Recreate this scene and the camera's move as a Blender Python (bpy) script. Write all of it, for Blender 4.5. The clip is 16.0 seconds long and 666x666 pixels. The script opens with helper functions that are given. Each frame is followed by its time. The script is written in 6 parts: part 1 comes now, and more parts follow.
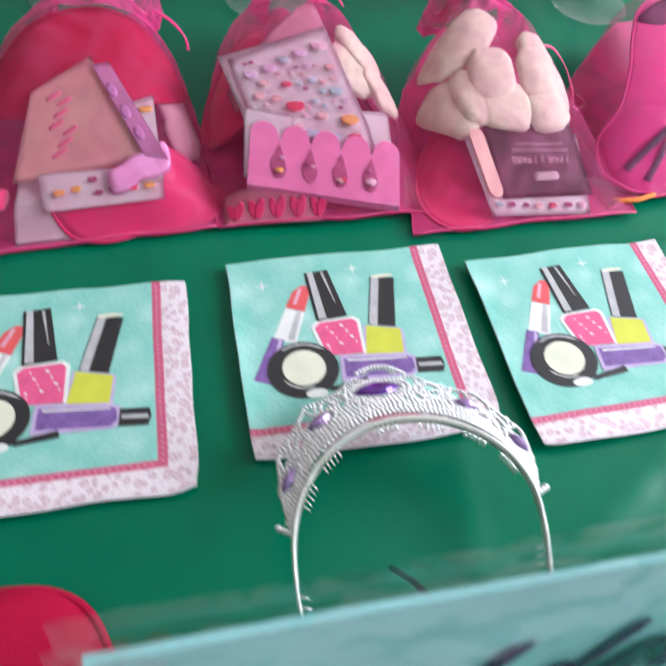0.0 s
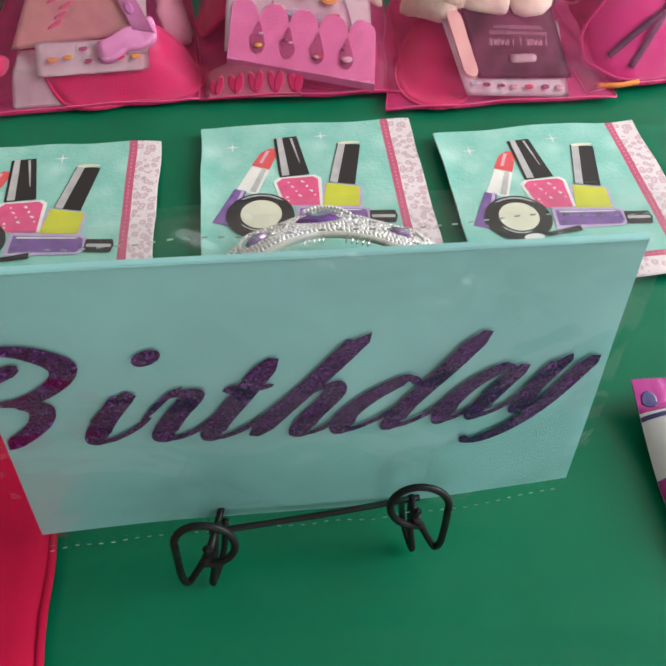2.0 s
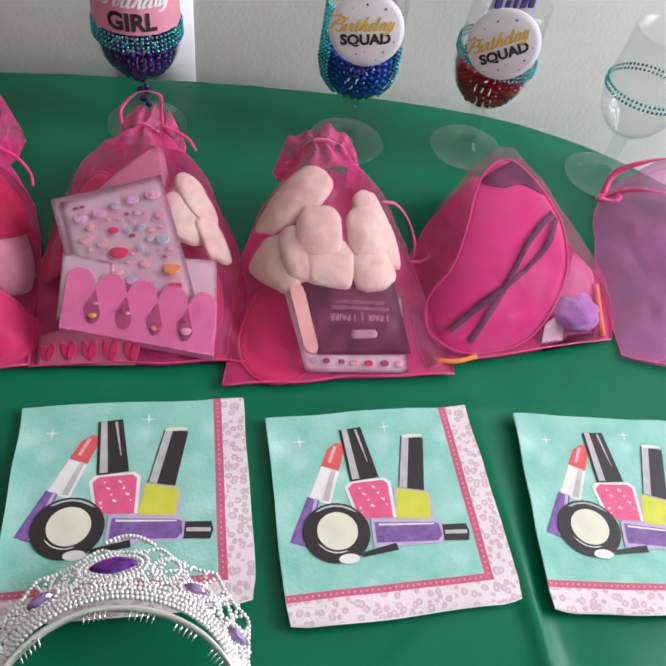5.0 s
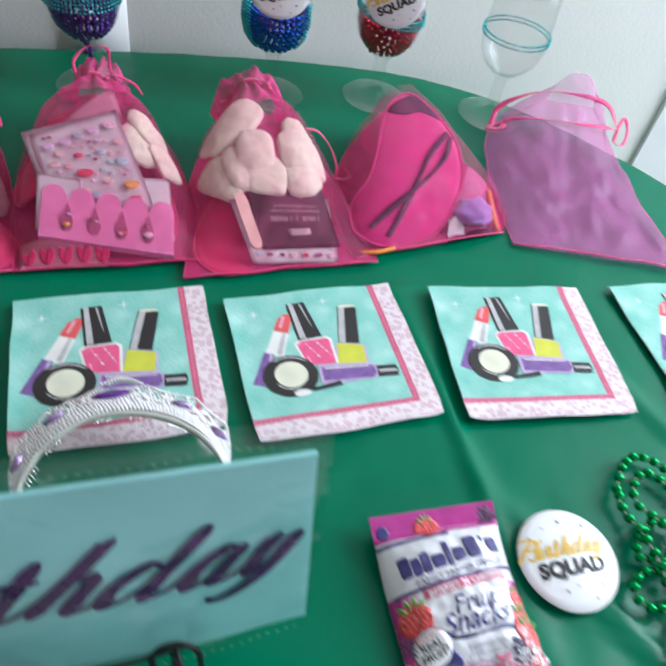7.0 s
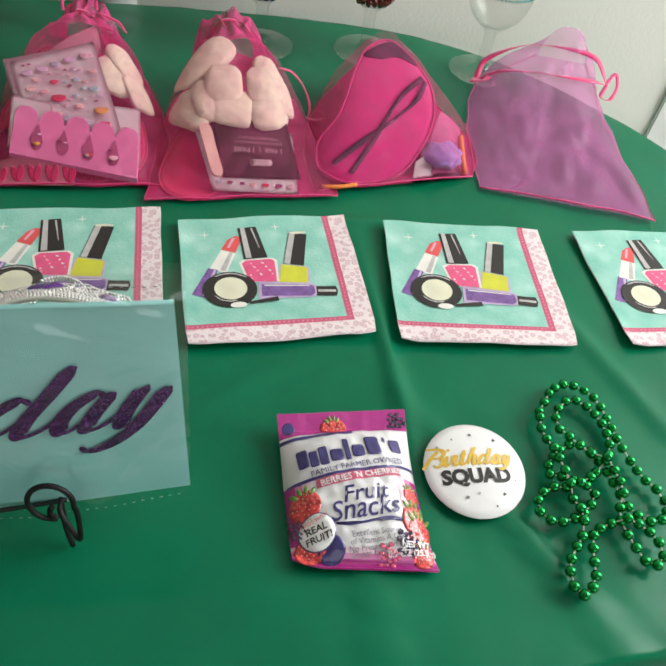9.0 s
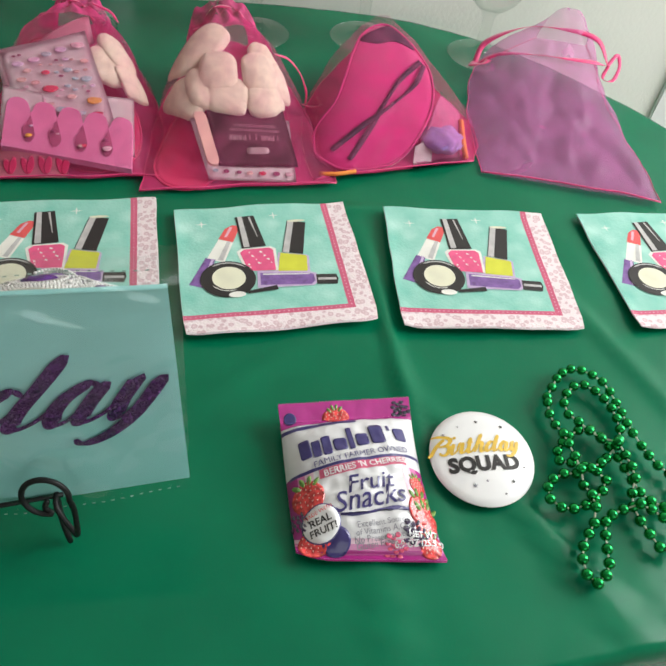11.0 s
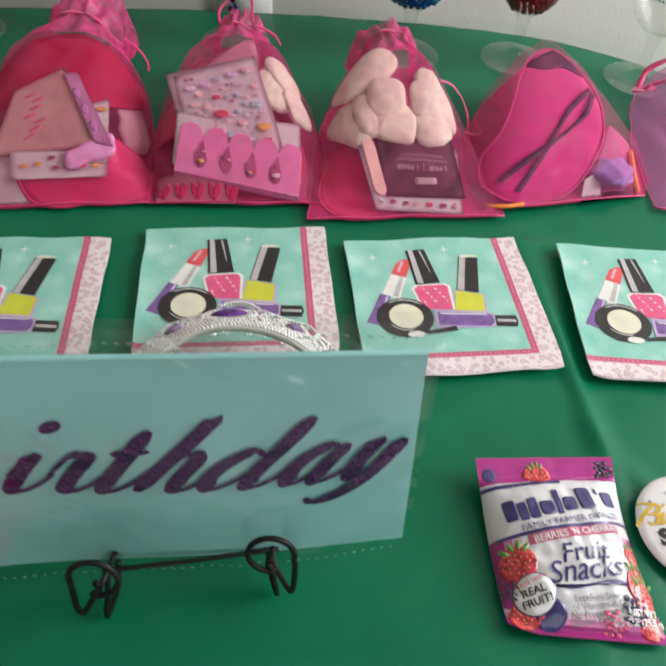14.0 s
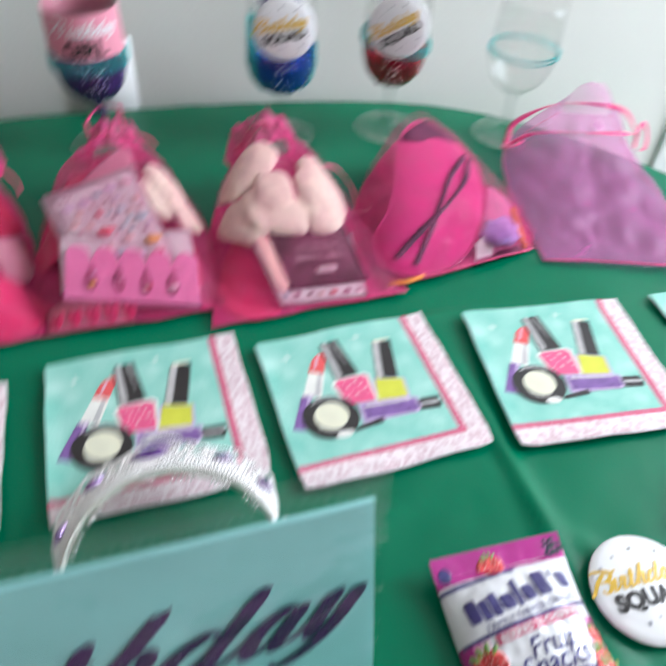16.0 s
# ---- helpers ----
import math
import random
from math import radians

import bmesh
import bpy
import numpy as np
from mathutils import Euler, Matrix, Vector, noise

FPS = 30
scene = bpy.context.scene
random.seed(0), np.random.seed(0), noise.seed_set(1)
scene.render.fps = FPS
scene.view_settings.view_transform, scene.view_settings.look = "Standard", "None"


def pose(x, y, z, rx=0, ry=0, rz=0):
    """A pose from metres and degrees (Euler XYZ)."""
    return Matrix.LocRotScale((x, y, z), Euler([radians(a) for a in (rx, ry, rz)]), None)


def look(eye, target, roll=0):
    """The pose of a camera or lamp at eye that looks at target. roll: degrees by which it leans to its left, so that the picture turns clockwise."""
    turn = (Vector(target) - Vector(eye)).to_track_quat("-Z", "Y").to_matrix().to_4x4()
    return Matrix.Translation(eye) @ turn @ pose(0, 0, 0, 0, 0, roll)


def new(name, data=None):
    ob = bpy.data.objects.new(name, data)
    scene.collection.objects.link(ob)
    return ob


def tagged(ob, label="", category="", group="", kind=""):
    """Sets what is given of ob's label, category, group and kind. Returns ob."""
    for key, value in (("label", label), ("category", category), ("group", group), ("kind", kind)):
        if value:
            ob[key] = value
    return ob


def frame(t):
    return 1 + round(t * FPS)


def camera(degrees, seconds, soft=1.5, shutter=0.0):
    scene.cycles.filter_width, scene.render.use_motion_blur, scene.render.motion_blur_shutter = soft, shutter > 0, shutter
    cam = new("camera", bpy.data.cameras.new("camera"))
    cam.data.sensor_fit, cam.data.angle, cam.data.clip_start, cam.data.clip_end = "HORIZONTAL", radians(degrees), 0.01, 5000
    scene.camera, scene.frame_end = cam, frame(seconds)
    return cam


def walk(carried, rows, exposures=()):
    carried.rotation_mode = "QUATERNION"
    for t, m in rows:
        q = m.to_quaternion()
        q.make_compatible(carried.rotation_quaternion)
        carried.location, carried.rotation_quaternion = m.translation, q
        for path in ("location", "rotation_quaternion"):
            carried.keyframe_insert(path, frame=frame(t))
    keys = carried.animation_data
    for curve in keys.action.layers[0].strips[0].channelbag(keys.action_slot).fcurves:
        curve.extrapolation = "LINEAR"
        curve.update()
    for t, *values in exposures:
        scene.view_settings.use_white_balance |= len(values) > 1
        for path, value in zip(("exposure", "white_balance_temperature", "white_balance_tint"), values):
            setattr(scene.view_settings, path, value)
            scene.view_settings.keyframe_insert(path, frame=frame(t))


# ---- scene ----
cam = camera(51.8, 16.0, 2.0, 0.6)
PATH = [
    (0, (-0.1243, -0.2589, 0.304), (0.1019, 0.8746, -1.3287), 8.16),
    (0.5, (-0.0911, -0.3014, 0.291), (0.1055, 0.8299, -1.3473), 8.22),
    (1, (-0.0601, -0.3365, 0.2766), (0.0573, 0.8017, -1.363), 4.32),
    (1.5, (-0.059, -0.3413, 0.2708), (-0.0112, 0.8086, -1.365), 3.55),
    (1.8, (-0.0641, -0.3414, 0.2717), (-0.036, 0.7866, -1.3187), 2.82),
    (2, (-0.0651, -0.3398, 0.272), (-0.0326, 0.8129, -1.3621), 2.32),
    (2.5, (-0.0675, -0.3398, 0.2875), (-0.0057, 0.8118, -1.3465), 2.47),
    (3, (-0.0883, -0.3058, 0.3347), (0.1399, 0.8505, -1.2806), 7.86),
    (3.5, (-0.0899, -0.2698, 0.355), (0.2438, 0.8768, -1.2494), 11.37),
    (4, (-0.0317, -0.2335, 0.3663), (0.2425, 0.9652, -1.211), 13.17),
    (4.2, (-0.0075, -0.2156, 0.3652), (0.2286, 1.0042, -1.2013), 12.43),
    (6.3, (-0.0129, -0.2527, 0.3569), (0.213, 1.0104, -1.1778), 10.36),
    (6.5, (-0.0301, -0.278, 0.3645), (0.3095, 0.9834, -1.1498), 12.04),
    (6.6, (-0.035, -0.2934, 0.3757), (0.3165, 0.9649, -1.1383), 10.27),
    (7, (-0.0225, -0.3442, 0.3627), (0.3825, 0.9359, -1.1192), 12.41),
    (7.5, (0.0301, -0.3976, 0.3704), (0.3737, 0.9005, -1.1118), 13.79),
    (8, (0.0449, -0.4074, 0.3595), (0.3101, 0.9029, -1.1279), 11.57),
    (8.5, (0.0516, -0.4038, 0.3526), (0.2829, 0.9062, -1.1408), 10.26),
    (8.7, (0.0544, -0.4047, 0.3487), (0.2941, 0.902, -1.1459), 10.18),
    (10.8, (0.0589, -0.4038, 0.3332), (0.2883, 0.9059, -1.1603), 8.53),
    (11, (0.0587, -0.4027, 0.3323), (0.2925, 0.8987, -1.1684), 8.55),
    (11.5, (0.0535, -0.4008, 0.3343), (0.2852, 0.8968, -1.1711), 8.85),
    (12, (0.0415, -0.3968, 0.3321), (0.2581, 0.9051, -1.1705), 8.9),
    (12.5, (0.0228, -0.3867, 0.332), (0.2063, 0.9047, -1.1847), 9.15),
    (13, (0.002, -0.3799, 0.3302), (0.136, 0.9176, -1.1862), 8.04),
    (13.5, (-0.0103, -0.3765, 0.3241), (0.0933, 0.9224, -1.1935), 7.2),
    (14, (-0.02, -0.3721, 0.332), (0.0481, 0.9348, -1.181), 5.78),
    (14.5, (-0.0469, -0.3613, 0.3528), (0.0131, 0.9632, -1.1439), 5.7),
    (15, (-0.0724, -0.3558, 0.3489), (-0.0594, 0.9919, -1.1285), 3.88),
    (15.2, (-0.0655, -0.3537, 0.3386), (-0.0582, 0.9583, -1.104), 2.48),
    (15.5, (-0.0324, -0.3489, 0.333), (0.1453, 0.9834, -1.148), 7.33),
    (15.8, (-0.0445, -0.3407, 0.3432), (0.2381, 0.9383, -1.1014), 9.59),
    (16, (-0.0263, -0.3328, 0.354), (0.3118, 1.0317, -1.0683), 4.51),
]
TONES = [(0, 0.27, 5800, 14), (0.5, 0.08, 5650, 10), (1, -0.24, 6100, 11), (1.5, -0.14, 6450, 11), (2.5, 0.10, 6450, 12), (3, 0.12, 5950, 14), (3.5, 0.02, 6200, 17), (4.2, -0.26, 6450, 18),
         (6.3, 0.12, 5650, 11), (7, 0.0, 5650, 9), (7.6, -0.22, 6000, 9), (8.5, -0.2, 6700, 8), (10.8, -0.16, 6650, 7), (12.5, -0.16, 6600, 8), (13.5, -0.17, 6600, 11), (15, -0.12, 6650, 12), (15.5, -0.04, 6400, 11), (16, 0.12, 5900, 10)]
walk(cam, [(t, look(eye, target, roll)) for t, eye, target, roll in PATH], TONES)

# ---- world and light ----
world = bpy.data.worlds.new("daylight")
scene.world = world
world.use_nodes = True
wn = world.node_tree.nodes
sky = wn.new("ShaderNodeTexSky")
sky.sky_type, sky.sun_disc, sky.sun_elevation, sky.sun_rotation = "NISHITA", False, radians(40), radians(100)
world.node_tree.links.new(sky.outputs[0], wn["Background"].inputs[0])
wn["Background"].inputs[1].default_value = 0.12
scene.view_settings.exposure = 0.0


def area_light(name, loc, target, w, h, power, colour):
    lamp = bpy.data.lights.new(name, "AREA")
    lamp.shape, lamp.size, lamp.size_y, lamp.energy, lamp.color = "RECTANGLE", w, h, power, colour
    ob = new(name, lamp)
    ob.matrix_world = look(loc, target)
    return ob


# Daylight from an inferred window on the right, and an added fill lamp south.
area_light("window_daylight", (1.46, -0.04, 0.85), (0.0, 0.12, 0.1), 0.78, 1.2, 36, (0.95, 0.97, 1.0))
# Added fill, aimed at the floor so the banner's sleeve has light to reflect.
area_light("window_daylight_south", (0.60, -2.55, 0.75), (0.45, -0.9, -0.6), 1.5, 1.25, 10, (1.0, 0.98, 0.95))


# ---- materials ----
def material(name, colour, rough=0.5, metal=0.0, spec=0.5, vary=0.0, scale=20.0, bump=0.0, bump_scale=200.0, coat=0.0, sheen=0.0, transmission=0.0, alpha=1.0):
    m = bpy.data.materials.new(name)
    m.use_nodes = True
    nt = m.node_tree
    b = nt.nodes["Principled BSDF"]
    b.inputs["Base Color"].default_value = (*colour, 1)
    b.inputs["Roughness"].default_value = rough
    b.inputs["Metallic"].default_value = metal
    b.inputs["Specular IOR Level"].default_value = spec
    b.inputs["Coat Weight"].default_value = coat
    b.inputs["Sheen Weight"].default_value = sheen
    b.inputs["Transmission Weight"].default_value = transmission
    b.inputs["Alpha"].default_value = alpha
    tc = nt.nodes.new("ShaderNodeTexCoord")
    if vary:
        n = nt.nodes.new("ShaderNodeTexNoise")
        n.inputs["Scale"].default_value, n.inputs["Detail"].default_value = scale, 4
        nt.links.new(tc.outputs["Object"], n.inputs["Vector"])
        r = nt.nodes.new("ShaderNodeMapRange")
        r.inputs["From Min"].default_value, r.inputs["From Max"].default_value = 0.3, 0.7
        r.inputs["To Min"].default_value, r.inputs["To Max"].default_value = 1 - vary, 1 + vary
        nt.links.new(n.outputs["Fac"], r.inputs["Value"])
        mix = nt.nodes.new("ShaderNodeMix")
        mix.data_type, mix.blend_type = "RGBA", "MULTIPLY"
        mix.inputs["Factor"].default_value = 1
        mix.inputs[6].default_value = (*colour, 1)
        nt.links.new(r.outputs["Result"], mix.inputs[7])
        nt.links.new(mix.outputs[2], b.inputs["Base Color"])
    if bump:
        n = nt.nodes.new("ShaderNodeTexNoise")
        n.inputs["Scale"].default_value, n.inputs["Detail"].default_value = bump_scale, 3
        nt.links.new(tc.outputs["Object"], n.inputs["Vector"])
        bp = nt.nodes.new("ShaderNodeBump")
        bp.inputs["Strength"].default_value, bp.inputs["Distance"].default_value = bump, 0.002
        nt.links.new(n.outputs["Fac"], bp.inputs["Height"])
        nt.links.new(bp.outputs[0], b.inputs["Normal"])
    return m


def organza(name, colour, cover, rim, uneven=0.2, fold_scale=35, shine=0.04):
    """Sheer woven fabric: an open weave lets part of the light straight through, the threads glow with the light behind them."""
    m = bpy.data.materials.new(name)
    m.use_nodes = True
    nt = m.node_tree
    nt.nodes.clear()
    N, Lk = nt.nodes.new, nt.links.new
    out, mix = N("ShaderNodeOutputMaterial"), N("ShaderNodeMixShader")
    clear, dif, tra, gl = N("ShaderNodeBsdfTransparent"), N("ShaderNodeBsdfDiffuse"), N("ShaderNodeBsdfTranslucent"), N("ShaderNodeBsdfSheen")
    clear.inputs[0].default_value = (*[0.55 + 0.45 * c for c in rim], 1)
    dif.inputs[0].default_value = tra.inputs[0].default_value = (*colour, 1)
    gl.inputs[0].default_value = (*[0.5 + 0.5 * c for c in colour], 1)
    both, three = N("ShaderNodeMixShader"), N("ShaderNodeMixShader")
    both.inputs[0].default_value = 0.30
    Lk(dif.outputs[0], both.inputs[1]), Lk(tra.outputs[0], both.inputs[2])
    three.inputs[0].default_value = 0.18
    Lk(both.outputs[0], three.inputs[1]), Lk(gl.outputs[0], three.inputs[2])
    four, gloss = N("ShaderNodeMixShader"), N("ShaderNodeBsdfGlossy")
    gloss.inputs["Roughness"].default_value = 0.38
    four.inputs[0].default_value = shine
    Lk(three.outputs[0], four.inputs[1]), Lk(gloss.outputs[0], four.inputs[2])
    tc, n = N("ShaderNodeTexCoord"), N("ShaderNodeTexNoise")
    n.inputs["Scale"].default_value, n.inputs["Detail"].default_value, n.inputs["Distortion"].default_value = fold_scale, 4, 1.5
    Lk(tc.outputs["Object"], n.inputs["Vector"])
    r = N("ShaderNodeMapRange")
    r.inputs["From Min"].default_value, r.inputs["From Max"].default_value = 0.35, 0.65
    r.inputs["To Min"].default_value, r.inputs["To Max"].default_value = cover * (1 - uneven), cover * (1 + uneven)
    Lk(n.outputs["Fac"], r.inputs["Value"]), Lk(r.outputs[0], mix.inputs[0])
    Lk(clear.outputs[0], mix.inputs[1]), Lk(four.outputs[0], mix.inputs[2])
    Lk(mix.outputs[0], out.inputs[0])
    return m


def glassy(name, tint=(1, 1, 1), rough=0.02, wave=0.06, low=0.04, high=0.6, wave_scale=28):
    """Thin clear plastic: light goes straight through, with a shine that grows towards the edges."""
    m = bpy.data.materials.new(name)
    m.use_nodes = True
    nt = m.node_tree
    nt.nodes.clear()
    N, Lk = nt.nodes.new, nt.links.new
    out, mix = N("ShaderNodeOutputMaterial"), N("ShaderNodeMixShader")
    clear, shine, lw = N("ShaderNodeBsdfTransparent"), N("ShaderNodeBsdfGlossy"), N("ShaderNodeLayerWeight")
    clear.inputs[0].default_value = (*tint, 1)
    shine.inputs["Roughness"].default_value = rough
    tc, n, bp = N("ShaderNodeTexCoord"), N("ShaderNodeTexNoise"), N("ShaderNodeBump")
    n.inputs["Scale"].default_value, n.inputs["Detail"].default_value, n.inputs["Distortion"].default_value = wave_scale, 3, 0.8
    bp.inputs["Strength"].default_value, bp.inputs["Distance"].default_value = wave, 0.01
    Lk(tc.outputs["Object"], n.inputs["Vector"]), Lk(n.outputs[0], bp.inputs["Height"])
    Lk(bp.outputs[0], shine.inputs["Normal"])
    pw, r = N("ShaderNodeMath"), N("ShaderNodeMapRange")
    pw.operation = "POWER"
    pw.inputs[1].default_value = 4
    r.inputs["To Min"].default_value, r.inputs["To Max"].default_value = low, high
    Lk(lw.outputs["Facing"], pw.inputs[0]), Lk(pw.outputs[0], r.inputs["Value"])
    Lk(r.outputs[0], mix.inputs[0]), Lk(clear.outputs[0], mix.inputs[1]), Lk(shine.outputs[0], mix.inputs[2])
    Lk(mix.outputs[0], out.inputs[0])
    return m


def glitter(name, colour, spark):
    m = material(name, colour, 0.35, 0.5, vary=0.3, scale=900)
    nt = m.node_tree
    b = nt.nodes["Principled BSDF"]
    tc, v = nt.nodes.new("ShaderNodeTexCoord"), nt.nodes.new("ShaderNodeTexVoronoi")
    v.inputs["Scale"].default_value = 1400
    nt.links.new(tc.outputs["Object"], v.inputs["Vector"])
    sub = nt.nodes.new("ShaderNodeVectorMath")
    sub.operation = "SUBTRACT"
    sub.inputs[1].default_value = (0.5, 0.5, 0.5)
    nt.links.new(v.outputs["Color"], sub.inputs[0])
    geo, add, nrm = nt.nodes.new("ShaderNodeNewGeometry"), nt.nodes.new("ShaderNodeVectorMath"), nt.nodes.new("ShaderNodeVectorMath")
    sc = nt.nodes.new("ShaderNodeVectorMath")
    sc.operation, add.operation, nrm.operation = "SCALE", "ADD", "NORMALIZE"
    sc.inputs["Scale"].default_value = 1.1
    nt.links.new(sub.outputs[0], sc.inputs[0]), nt.links.new(sc.outputs[0], add.inputs[0]), nt.links.new(geo.outputs["Normal"], add.inputs[1])
    nt.links.new(add.outputs[0], nrm.inputs[0]), nt.links.new(nrm.outputs[0], b.inputs["Normal"])
    b.inputs["Metallic"].default_value, b.inputs["Roughness"].default_value = spark, 0.3
    return m


def cloudy_paper(name):
    """Mint tissue printed with soft pale clouds and round blurred spots."""
    m = material(name, (0.33, 0.64, 0.53), 0.75, bump=0.2, bump_scale=500)
    nt = m.node_tree
    tc, n, v = nt.nodes.new("ShaderNodeTexCoord"), nt.nodes.new("ShaderNodeTexNoise"), nt.nodes.new("ShaderNodeTexVoronoi")
    n.inputs["Scale"].default_value, n.inputs["Detail"].default_value = 42, 5
    v.feature, v.inputs["Scale"].default_value, v.inputs["Smoothness"].default_value = "SMOOTH_F1", 55, 0.6
    nt.links.new(tc.outputs["Object"], n.inputs["Vector"]), nt.links.new(tc.outputs["Object"], v.inputs["Vector"])
    spot, add, ramp = nt.nodes.new("ShaderNodeMapRange"), nt.nodes.new("ShaderNodeMath"), nt.nodes.new("ShaderNodeValToRGB")
    spot.inputs["From Min"].default_value, spot.inputs["From Max"].default_value = 0.12, 0.42
    spot.inputs["To Min"].default_value, spot.inputs["To Max"].default_value = 0.26, 0.0
    add.operation = "ADD"
    nt.links.new(v.outputs["Distance"], spot.inputs["Value"]), nt.links.new(spot.outputs[0], add.inputs[0]), nt.links.new(n.outputs["Fac"], add.inputs[1])
    ramp.color_ramp.elements[0].position, ramp.color_ramp.elements[0].color = 0.34, (0.21, 0.54, 0.44, 1)
    ramp.color_ramp.elements[1].position, ramp.color_ramp.elements[1].color = 0.92, (0.46, 0.72, 0.63, 1)
    nt.links.new(add.outputs[0], ramp.inputs[0]), nt.links.new(ramp.outputs[0], nt.nodes["Principled BSDF"].inputs["Base Color"])
    return m


M = {}
M["wall"] = material("wall_paint", (0.83, 0.815, 0.755), 0.6, vary=0.03, scale=3, bump=0.15, bump_scale=250)
# For the unseen west and south walls, dark to cut the light they bounce.
M["room_wall"] = material("unseen_wall_paint", (0.52, 0.47, 0.40), 0.7, vary=0.04, scale=3, bump=0.15, bump_scale=250)
M["ceiling"] = material("ceiling_paint", (0.74, 0.73, 0.70), 0.8, vary=0.02, scale=3)
# Unseen floor, kept pale so that it lights the banner's sleeve by reflection.
M["floor"] = material("unseen_floor", (0.55, 0.53, 0.50), 0.4, vary=0.12, scale=6, bump=0.1)
M["trim"] = material("trim_paint", (0.82, 0.82, 0.80), 0.4, vary=0.02, scale=8)
M["table"] = material("table_board", (0.55, 0.53, 0.50), 0.5, vary=0.05)
M["steel"] = material("table_leg_steel", (0.25, 0.25, 0.26), 0.4, 0.8, vary=0.05)
M["cloth"] = material("green_plastic_cloth", (0.0008, 0.148, 0.068), 0.27, vary=0.10, scale=9, bump=0.6, bump_scale=14, spec=0.22)
M["paper_white"] = material("white_card", (0.90, 0.87, 0.87), 0.55, vary=0.03, scale=40)
M["mint"] = cloudy_paper("mint_paper")
M["pink_print"] = material("pink_print", (0.60, 0.11, 0.20), 0.7, vary=0.06, scale=300)
M["rose_print"] = material("rose_print", (0.74, 0.40, 0.48), 0.7, vary=0.06, scale=300)
M["red_print"] = material("coral_print", (0.75, 0.10, 0.10), 0.7, vary=0.05, scale=200)
M["grey_print"] = material("grey_print", (0.50, 0.48, 0.47), 0.65, vary=0.15, scale=150)
M["pale_print"] = material("pale_print", (0.80, 0.78, 0.72), 0.65, vary=0.06, scale=80)
M["cream_print"] = material("cream_print", (0.78, 0.76, 0.58), 0.65, vary=0.12, scale=40)
M["black_print"] = material("black_print", (0.022, 0.018, 0.017), 0.6, vary=0.1, scale=100)
M["lime_print"] = material("lime_print", (0.62, 0.62, 0.05), 0.65, vary=0.06, scale=100)
M["purple_print"] = material("purple_print", (0.20, 0.10, 0.31), 0.65, vary=0.3, scale=250)
M["lilac_print"] = material("lilac_print", (0.55, 0.42, 0.62), 0.65, vary=0.1, scale=150)
M["hotpink_print"] = material("hotpink_print", (0.76, 0.10, 0.24), 0.6, vary=0.08, scale=150)
M["felt"] = material("hot_pink_felt", (0.66, 0.010, 0.11), 0.9, vary=0.10, scale=60, bump=0.3, bump_scale=900, sheen=0.3)
M["satin"] = material("crimson_fabric", (0.42, 0.006, 0.040), 0.85, vary=0.10, scale=25, bump=0.2, bump_scale=400, spec=0.12)
M["magenta_felt"] = material("magenta_felt", (0.56, 0.010, 0.17), 0.9, vary=0.10, scale=60, bump=0.3, bump_scale=900, sheen=0.3)
M["foam"] = material("pink_foam", (0.74, 0.21, 0.42), 0.85, vary=0.05, scale=80, bump=0.2, bump_scale=900)
M["foam_lilac"] = material("lilac_foam", (0.74, 0.36, 0.62), 0.85, vary=0.08, scale=80, bump=0.2, bump_scale=900)
M["knit"] = material("cream_knit", (0.88, 0.84, 0.64), 0.95, vary=0.10, scale=120, bump=0.8, bump_scale=1400, spec=0.15, sheen=0.2)
M["brown_card"] = material("brown_card", (0.085, 0.035, 0.045), 0.6, vary=0.1, scale=50)
M["beige_card"] = material("beige_card", (0.78, 0.50, 0.42), 0.7, vary=0.10, scale=40)
M["orange"] = material("orange_fabric", (0.75, 0.22, 0.04), 0.8, vary=0.1, scale=50)
M["lilac_fuzz"] = material("lilac_fleece", (0.38, 0.22, 0.62), 0.95, vary=0.2, scale=200, bump=0.9, bump_scale=1200, sheen=0.4)
M["black_elastic"] = material("black_elastic", (0.03, 0.018, 0.04), 0.8, vary=0.1, scale=300, bump=0.3, bump_scale=1500)
M["organza"] = organza("hot_pink_organza", (0.98, 0.15, 0.40), 0.175, (1.0, 0.84, 0.90), 0.5, 30)
M["organza_magenta"] = organza("magenta_organza", (0.95, 0.27, 0.68), 0.32, (1.0, 0.76, 0.93), 0.16, 12, 0.06)
M["organza_gather"] = organza("gathered_organza", (0.98, 0.08, 0.33), 0.66, (1.0, 0.55, 0.74), 0.4, 45)
M["organza_back"] = organza("back_organza", (0.93, 0.04, 0.26), 0.80, (0.95, 0.4, 0.6))
M["ribbon"] = material("hot_pink_ribbon", (0.70, 0.015, 0.16), 0.35, vary=0.06, scale=100, sheen=0.3)
M["teal"] = material("teal_panel", (0.33, 0.68, 0.66), 0.36, vary=0.14, scale=10, bump=0.10, bump_scale=45, spec=0.6)
M["sleeve"] = glassy("clear_sleeve", (0.975, 0.985, 0.985), 0.10, 0.9, 0.08, 0.75, 13)
M["perf"] = material("white_perforation", (0.38, 0.50, 0.45), 0.5, vary=0.3, scale=60)
M["glitter"] = glitter("purple_glitter", (0.10, 0.012, 0.15), 0.70)
M["black_wire"] = material("black_wire", (0.006, 0.006, 0.006), 0.5, 0.0, 0.3, vary=0.1, scale=100)
M["clear"] = glassy("clear_plastic", (0.975, 0.98, 0.975), 0.03, 0.02, 0.03, 0.55)
M["rhine"] = material("teal_rhinestone", (0.05, 0.42, 0.42), 0.12, 0.75, vary=0.4, scale=350)
